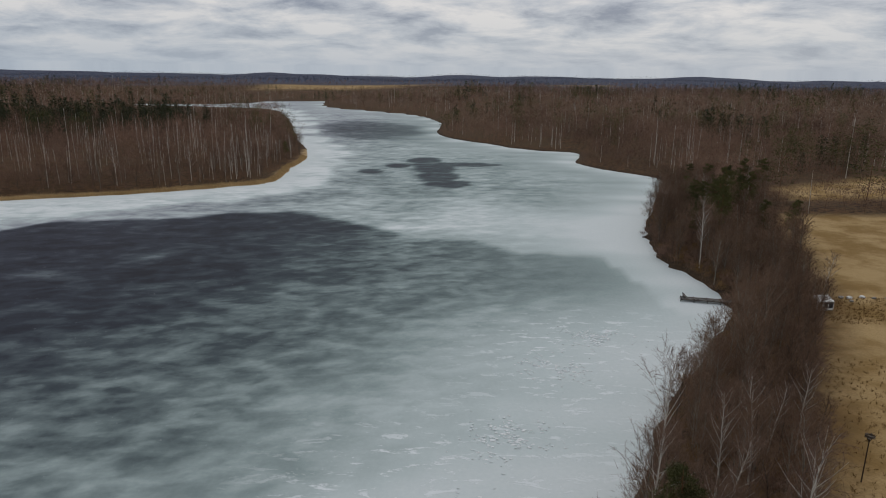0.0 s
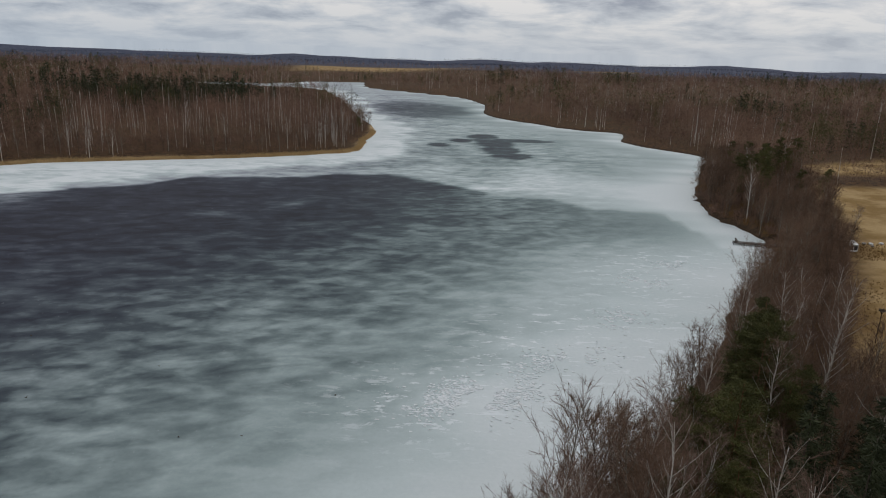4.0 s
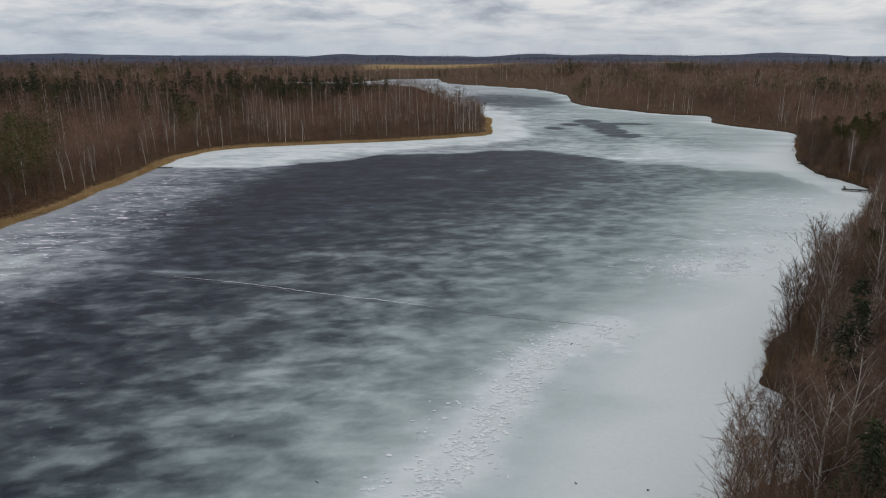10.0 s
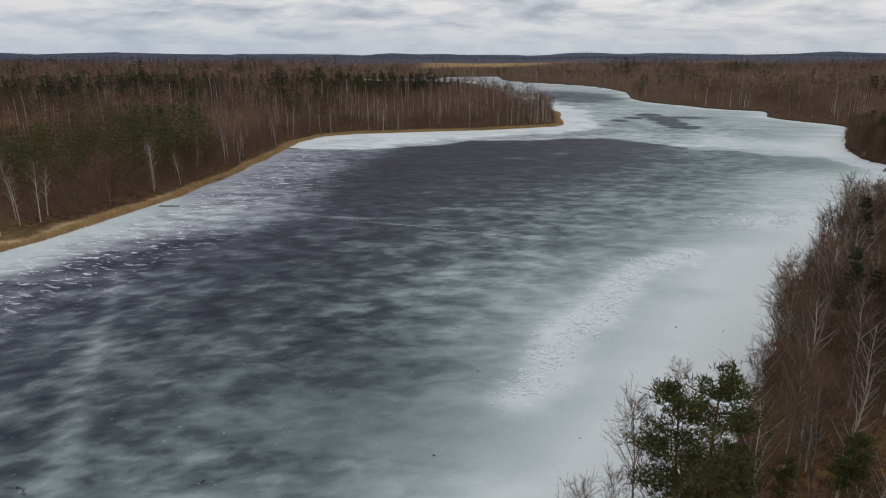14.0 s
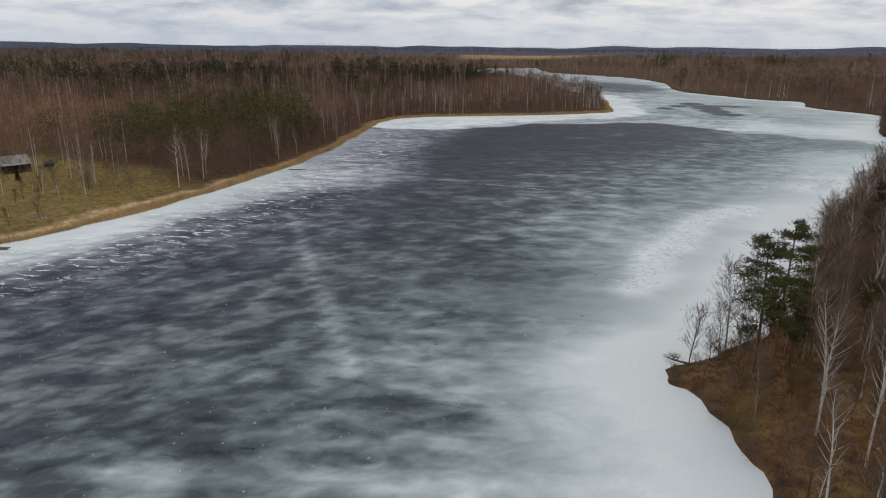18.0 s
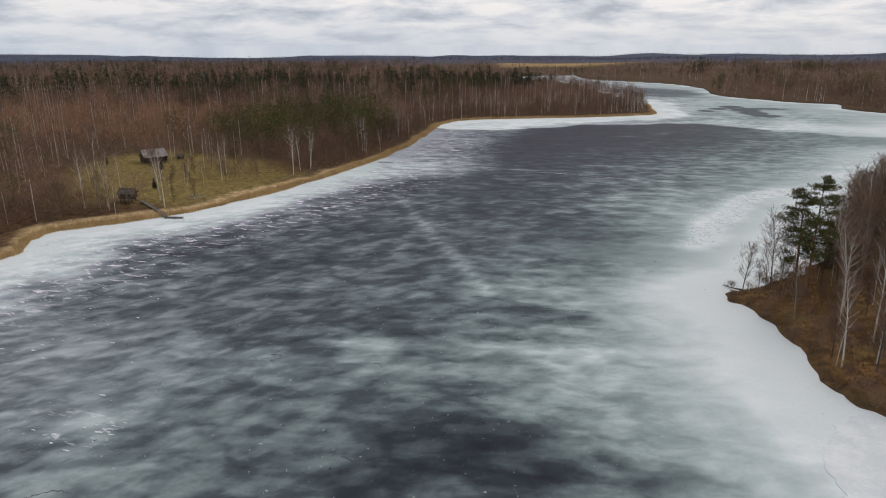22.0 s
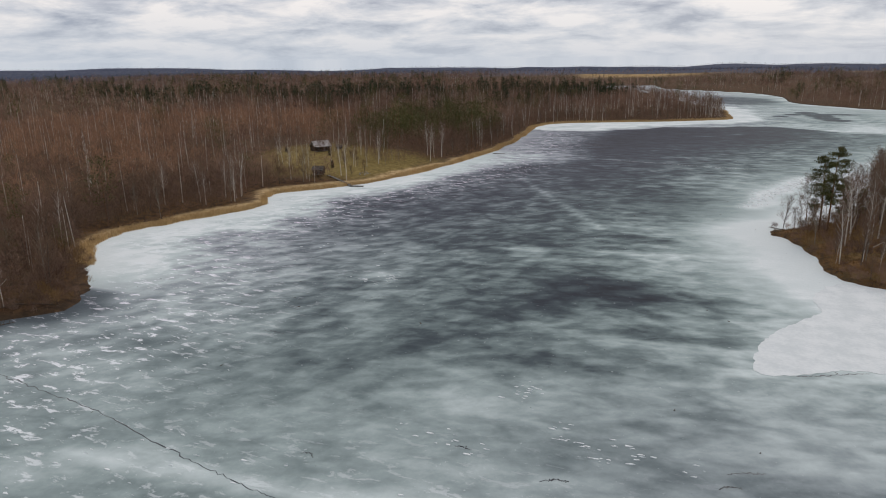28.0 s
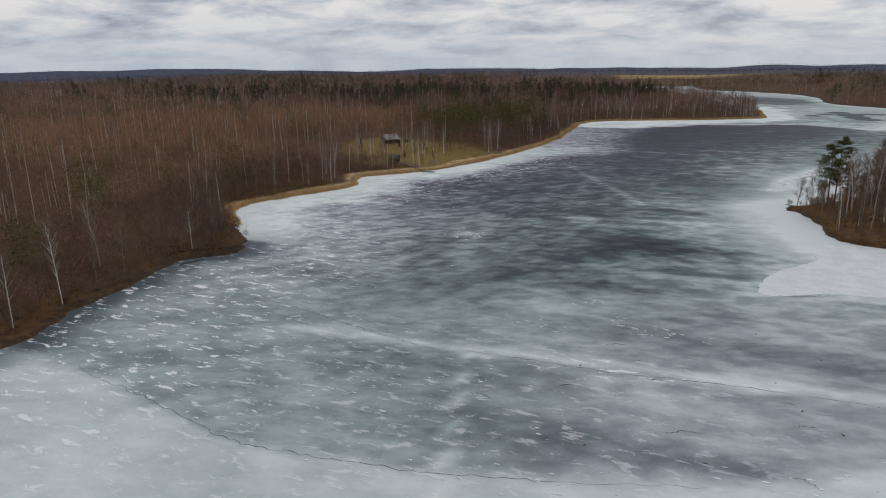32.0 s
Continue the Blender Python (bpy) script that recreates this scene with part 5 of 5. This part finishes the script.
def log_cabin(name, x, y, turn, L, W, wall_h, ridge, label, porch=True, posts=0.0, logs=10, roof=None):
    """A log house: stacked logs on each side, a pitched sheet roof, door, windows and porch posts."""
    z = ground_z(x, y) - 0.1
    root = tagged(new(name), label, "cabin")
    root.matrix_basis = Matrix.Translation((x, y, z)) @ Matrix.Rotation(radians(turn), 4, "Z")
    base = 0.35 + posts
    for cx in (-L / 2 + 0.3, 0, L / 2 - 0.3):
        for cy in (-W / 2 + 0.3, W / 2 - 0.3):
            part("footing_post" if posts else "footing_stone", rod_bm((cx, cy, -0.3), (cx, cy, base), 0.12 if posts else 0.22, n=7), M_LOG if posts else M_STONE, root)
    part("floor", box_bm(L, W, 0.14, (0, 0, base - 0.02)), M_LOG, root)
    d = wall_h / logs
    for i in range(logs):
        zc = base + 0.08 + d * (i + 0.5)
        for sy in (-1, 1):
            part("log", rod_bm((-L / 2 - 0.15, sy * W / 2, zc), (L / 2 + 0.15, sy * W / 2, zc), d * 0.56), M_LOG, root)
        for sx in (-1, 1):
            part("log", rod_bm((sx * L / 2, -W / 2 - 0.15, zc + d * 0.3), (sx * L / 2, W / 2 + 0.15, zc + d * 0.3), d * 0.56), M_LOG, root)
    top = base + 0.08 + wall_h
    for sx in (-1, 1):
        bm = bmesh.new()
        vs = [bm.verts.new((sx * (L / 2) + o, yy, zz)) for o in (-0.06, 0.06) for yy, zz in ((-W / 2, top), (W / 2, top), (0, top + ridge))]
        bm.faces.new(vs[:3])
        bm.faces.new(vs[3:])
        for i, j in ((0, 1), (1, 2), (2, 0)):
            bm.faces.new((vs[i], vs[j], vs[j + 3], vs[i + 3]))
        bmesh.ops.recalc_face_normals(bm, faces=bm.faces)
        part("gable", bm, M_PLANK, root)
    over, n = 0.6, 9
    slope = math.hypot(W / 2 + over, ridge * (1 + over / (W / 2)))
    ang = math.atan2(ridge, W / 2)
    for sy in (-1, 1):
        for i in range(n):
            wdt = (L + 1.0) / n
            cx = -(L + 1.0) / 2 + wdt * (i + 0.5)
            rot = Matrix.Rotation(-sy * ang, 4, "X")
            mid_y, mid_z = sy * (W / 2 + over) / 2, top + ridge - (W / 2 + over) / 2 * math.tan(ang) + 0.10
            part("roof_sheet", box_bm(wdt - 0.015, slope, 0.05, (cx, mid_y, mid_z + 0.006 * (i % 2)), 0.008, rot), roof or M_ROOF, root)
    part("ridge_cap", box_bm(L + 1.06, 0.34, 0.05, (0, 0, top + ridge + 0.15), 0.01), roof or M_ROOF, root)
    front = -W / 2 - d * 0.56
    door = part("door", box_bm(0.9, 0.09, min(1.95, wall_h - 0.1), (L * 0.12, front - 0.02, base + 0.08 + min(1.95, wall_h - 0.1) / 2)), M_PLANK, root)
    part("door_handle", box_bm(0.03, 0.06, 0.14, (L * 0.12 + 0.36, front - 0.09, base + 1.0)), M_CRACK, door)
    for wx_ in (-L * 0.28, L * 0.36):
        win = part("window", box_bm(0.95, 0.07, 0.85, (wx_, front - 0.01, base + wall_h * 0.6)), M_PLANK, root)
        for k2 in (-1, 1):
            part("pane", box_bm(0.37, 0.03, 0.70, (wx_ + k2 * 0.215, front - 0.045, base + wall_h * 0.6), 0.004), M_GLASS, win)
    if porch:
        for i in range(8):
            part("deck_board", box_bm(L, 0.19, 0.05, (0, -W / 2 - 0.25 - 0.2 * i, base + 0.02)), M_PLANK, root)
        for px in (-L / 2 + 0.1, -L / 6, L / 6, L / 2 - 0.1):
            part("porch_post", rod_bm((px, -W / 2 - 1.7, -0.3 if posts else 0), (px, -W / 2 - 1.7, base + (0.95 if posts else wall_h)), 0.07), M_LOG, root)
        part("porch_rail", rod_bm((-L / 2 + 0.1, -W / 2 - 1.7, base + 0.9), (L / 2 - 0.1, -W / 2 - 1.7, base + 0.9), 0.045), M_LOG, root)
        if not posts:
            part("porch_roof", box_bm(L + 0.8, 1.6, 0.06, (0, -W / 2 - 1.25, top - 0.15), 0.01, Matrix.Rotation(radians(10), 4, "X")), M_ROOF, root)
    return root


log_cabin("log_cabin", -246, -5, 56, 7.2, 4.8, 2.2, 1.9, "dark log cabin with a pale grey sheet roof in the clearing")
log_cabin("lakeside_hut", -218.2, -53, 12, 3.6, 2.7, 1.7, 0.9, "small dark log hut with a railed deck on posts", True, 0.6, 8, M_OLD_ROOF)
log_cabin("woodshed", -240.5, 2.5, 40, 2.2, 1.6, 1.0, 0.35, "small dark plank woodshed beside the cabin", False, 0.0, 6, M_OLD_ROOF)


def boardwalk(name, label, points, width, step, deck_z, bench=False, boards=None):
    """Planks across two bearers on posts, along a bent line."""
    root = tagged(new(name), label, "dock")
    root.location = (*points[0], 0)
    o = Vector((*points[0], 0))
    for (ax, ay, az), (bx, by, bz) in zip([(*p, q) for p, q in zip(points, deck_z)], [(*p, q) for p, q in zip(points[1:], deck_z[1:])]):
        a, b = Vector((ax, ay, az)) - o, Vector((bx, by, bz)) - o
        d = (b - a).normalized()
        side = Vector((-d.y, d.x, 0)).normalized() * (width / 2 - 0.1)
        length = (b - a).length
        q = d.to_track_quat("X", "Z").to_matrix().to_4x4()
        for s in (-1, 1):
            part("bearer", rod_bm(a + side * s - Vector((0, 0, 0.10)), b + side * s - Vector((0, 0, 0.10)), 0.06, n=6), M_LOG, root)
        n = int(length / step)
        for i in range(n):
            c = a + (b - a) * (i + 0.5) / n
            part("plank", box_bm(length / n - 0.03, width * random.uniform(0.94, 1.04), 0.045, c, 0.005, q), boards or M_PLANK, root)
        for i in range(int(length / 2.4) + 1):
            c = a + (b - a) * min(1, i * 2.4 / length)
            for s in (-1, 1):
                part("pile", rod_bm(c + side * s * 1.1 + Vector((0, 0, -1.4)), c + side * s * 1.1 + Vector((0, 0, 0.12)), 0.07, n=6), M_LOG, root)
    if bench:
        c = Vector((*points[0], deck_z[0])) - o + Vector((0.7, 0, 0))
        part("bench_seat", box_bm(0.45, 1.2, 0.05, c + Vector((0, 0, 0.45))), M_PLANK, root)
        part("bench_back", box_bm(0.05, 1.2, 0.40, c + Vector((-0.25, 0, 0.75))), M_PLANK, root)
        for s in (-0.5, 0.5):
            part("bench_leg", box_bm(0.4, 0.06, 0.45, c + Vector((0, s, 0.22))), M_PLANK, root)
    return root


boardwalk("lake_dock", "dark weathered plank landing on piles reaching onto the ice", [(46.6, 127.6), (56.5, 125.2)], 1.7, 0.22, [0.5, 0.65], True, M_OLD_ROOF)
boardwalk("hut_dock", "bent plank walkway from the hut down onto the ice", [(-214.5, -52.5), (-203.6, -58.6), (-200.3, -61.3), (-195.8, -60.4)], 1.1, 0.25, [2.1, 0.75, 0.35, 0.32])
boardwalk("small_dock", "low weathered plank landing in the reeds", [(-179.5, 146), (-184.5, 145)], 1.0, 0.25, [0.3, 0.45])
boardwalk("old_landing", "low dark plank landing half sunk in the ice", [(-171.5, 36.5), (-177, 35.6)], 0.8, 0.25, [0.12, 0.18])


def greenhouse():
    x, y = 69.3, 119.6
    root = tagged(new("greenhouse"), "small white lean-to greenhouse with three glazed bays", "greenhouse")
    root.matrix_basis = Matrix.Translation((x, y, ground_z(x, y))) @ Matrix.Rotation(radians(4), 4, "Z")
    L, W, H = 2.9, 1.8, 1.75
    part("base_rail", box_bm(L, W, 0.15, (0, 0, 0.05)), M_WHITE, root)
    for i in range(4):
        px = -L / 2 + L / 3 * i
        part("front_post", box_bm(0.10, 0.10, H, (px, -W / 2, H / 2)), M_WHITE, root)
        part("rear_post", box_bm(0.10, 0.10, H + 0.5, (px, W / 2, (H + 0.5) / 2)), M_WHITE, root)
    for i in range(3):
        px = -L / 2 + L / 3 * (i + 0.5)
        part("pane", box_bm(L / 3 - 0.12, 0.03, H - 0.75, (px, -W / 2, 0.35 + (H - 0.75) / 2 + 0.1), 0.004), M_GLASS, root)
        part("sill_board", box_bm(L / 3 - 0.11, 0.05, 0.35, (px, -W / 2, 0.28), 0.004), M_WHITE, root)
        part("roof_panel", box_bm(L / 3 + 0.05, W + 0.4, 0.04, (px, 0, H + 0.27), 0.004, Matrix.Rotation(math.atan2(0.5, W), 4, "X")), M_WHITE, root)
    part("rear_wall", box_bm(L, 0.06, H + 0.3, (0, W / 2, (H + 0.3) / 2)), M_WHITE, root)
    for s in (-1, 1):
        part("side_wall", box_bm(0.05, W - 0.1, H - 0.05, (s * L / 2, 0, H / 2)), M_WHITE, root)


greenhouse()


def nest_pole():
    x, y = 45.3, 65.5
    root = tagged(new("nest_pole"), "tall thin wooden pole carrying a stick nest platform in the field", "nest pole")
    root.location = (x, y, ground_z(x, y))
    part("pole", rod_bm((0, 0, -0.4), (0, 0, 5.2), 0.07, 0.05), M_LOG, root)
    part("platform", box_bm(0.7, 0.7, 0.06, (0, 0, 5.2), 0.02), M_PLANK, root)
    for a in range(4):
        c, s = math.cos(a * 1.57), math.sin(a * 1.57)
        part("brace", rod_bm((0.05 * c, 0.05 * s, 4.7), (0.3 * c, 0.3 * s, 5.16), 0.03, n=5), M_LOG, root)
    rr = np.random.default_rng(5)
    s = Soup()
    for _ in range(90):
        a = rr.uniform(0, 6.28)
        p = np.array((0.34 * math.cos(a), 0.34 * math.sin(a), 5.25 + rr.uniform(0, 0.18)))
        t = np.array((-math.sin(a), math.cos(a), rr.normal() * 0.25)) * rr.uniform(0.2, 0.4)
        s.tube([p - t, p + t], [0.02, 0.012], 3)
    V, T = s.get()
    ob = new("nest", np_mesh("nest", V, T, [M_BARK]))
    ob.parent = root


nest_pole()


def rock_bm(size, seed, sink=0.25):
    rr = random.Random(seed)
    bm = bmesh.new()
    bmesh.ops.create_icosphere(bm, subdivisions=2, radius=size)
    for v in bm.verts:
        v.co *= 1 + 0.35 * noise.noise(v.co * 1.7 / size + Vector((seed, 0, 0)))
        v.co.z = v.co.z * 0.65 + size * (0.5 - sink)
    return bm


rr = random.Random(9)
for i in range(26):
    x, y = 34.7 + rr.gauss(0, 2.4), 53.7 + rr.gauss(0, 1.0)
    ob = tagged(part("stone", rock_bm(rr.uniform(0.18, 0.5), i), M_STONE), "pale rounded field stone heaped at the field edge", "stone", "stone heap at the field edge")
    ob.location = (x, y, ground_z(x, y))
for i in range(14):
    x, y = rr.uniform(-207, -203), rr.uniform(-44, -38)
    ob = tagged(part("stone", rock_bm(rr.uniform(0.15, 0.4), 50 + i), M_STONE), "pale stone lying in the grass near the hut", "stone", "stones near the hut")
    ob.location = (x, y, ground_z(x, y))
for i in range(10):
    x, y = rr.uniform(72, 92), rr.uniform(121, 125)
    ob = tagged(part("stone", rock_bm(rr.uniform(0.2, 0.5), 80 + i), M_STONE), "grey stone between the two fields", "stone", "stones between the fields")
    ob.location = (x, y, ground_z(x, y))
for x, y in ((76.8, 124.4), (79.2, 124.5)):
    ob = tagged(part("white_sack", rock_bm(0.5, int(x)), M_WHITE), "bulging white sack lying on the field strip", "sack", "white sacks on the field")
    ob.location = (x, y, ground_z(x, y))


def board_pile(x, y):
    root = tagged(new("board_pile"), "stack of pale boards beside the greenhouse", "board pile")
    root.location = (x, y, ground_z(x, y))
    for lv in range(4):
        for j in range(4):
            part("board", box_bm(2.6, 0.22, 0.05, (random.uniform(-0.1, 0.1), j * 0.25, 0.06 + lv * 0.07), 0.006), M_PLANK, root)


board_pile(67.5, 124.5)


def juniper(x, y, H, seed):
    rr = np.random.default_rng(seed)
    s = Soup()
    m = 1500
    z = rr.uniform(0.0, 1, m)
    a = rr.uniform(0, 6.28, m)
    rad = 0.24 * H * (1 - z) ** 0.6 * rr.uniform(0.3, 1, m) + 0.02
    P = np.stack([np.cos(a) * rad, np.sin(a) * rad, z * H * 0.95], 1)
    D = unit(np.stack([np.cos(a) * 0.5, np.sin(a) * 0.5, np.ones(m)], 1) + rr.normal(size=(m, 3)) * 0.3)
    s.blades(P, D, rr.uniform(0.15, 0.4, m), np.full(m, 0.07), rr)
    st = Soup()
    st.tube([(0, 0, -0.2), (0, 0, H * 0.5), (0, 0, H * 0.9)], [0.07, 0.05, 0.01], 6)
    root = tagged(new("juniper"), "dark upright juniper bush in the grass clearing", "juniper", "junipers in the clearing")
    root.location = (x, y, ground_z(x, y))
    for nm, so, mat in (("stem", st, M_BARK), ("foliage", s, M_SPRUCE)):
        V, T = so.get()
        ob = new(nm, np_mesh(nm, V, T, [mat]))
        ob.parent = root


juniper(-221, -38, 3.0, 1)
juniper(-235.5, -15, 3.2, 2)
juniper(-258, -14, 2.2, 3)


def fallen_trunk(x, y, turn, L, r0, rise, label, mat):
    rr = np.random.default_rng(int(abs(x * 7)))
    s = Soup()
    pts = [(L * f, 0.25 * math.sin(f * 3), r0 * 0.8 + rise * math.sin(f * 3.0)) for f in np.linspace(0, 1, 7)]
    s.tube(pts, [r0 * (1 - 0.8 * f) for f in np.linspace(0, 1, 7)], 7)
    for f in np.linspace(0.35, 0.95, 9):
        p = np.array((L * f, 0.25 * math.sin(f * 3), r0 * 0.8 + rise * math.sin(f * 3.0)))
        d = unit(np.array((0.5, rr.normal() * 0.8, abs(rr.normal()) * 0.7 + 0.1)))
        s.tube([p, p + d * L * 0.14, p + d * L * 0.2 + rr.normal(size=3) * 0.1], [r0 * 0.3, r0 * 0.15, 0.01], 4)
    V, T = s.get()
    ob = tagged(new("fallen_trunk", np_mesh("fallen_trunk", V, T, [mat], smooth=True)), label, "fallen tree", "fallen trunks on the shore")
    ob.matrix_basis = Matrix.Translation((x, y, max(0.0, ground_z(x, y)))) @ Matrix.Rotation(radians(turn), 4, "Z")


DEAD = "dark fallen trunk with broken limbs lying at the water's edge"
for x, y, turn, L in ((-200, -190.5, 18, 8.5), (-198, -189, 5, 7), (-203, -195, 40, 6), (-196, -201, 70, 6), (-181.5, 71, 10, 6), (-64, -84, 150, 3.5), (-38, -48, 60, 4)):
    fallen_trunk(x, y, turn, L, 0.16, 0.0, DEAD, M_BARK)
fallen_trunk(-48, -104, -35, 8, 0.10, 2.4, "thin pale birch bowed over in an arch on the slope", M_BIRCH)
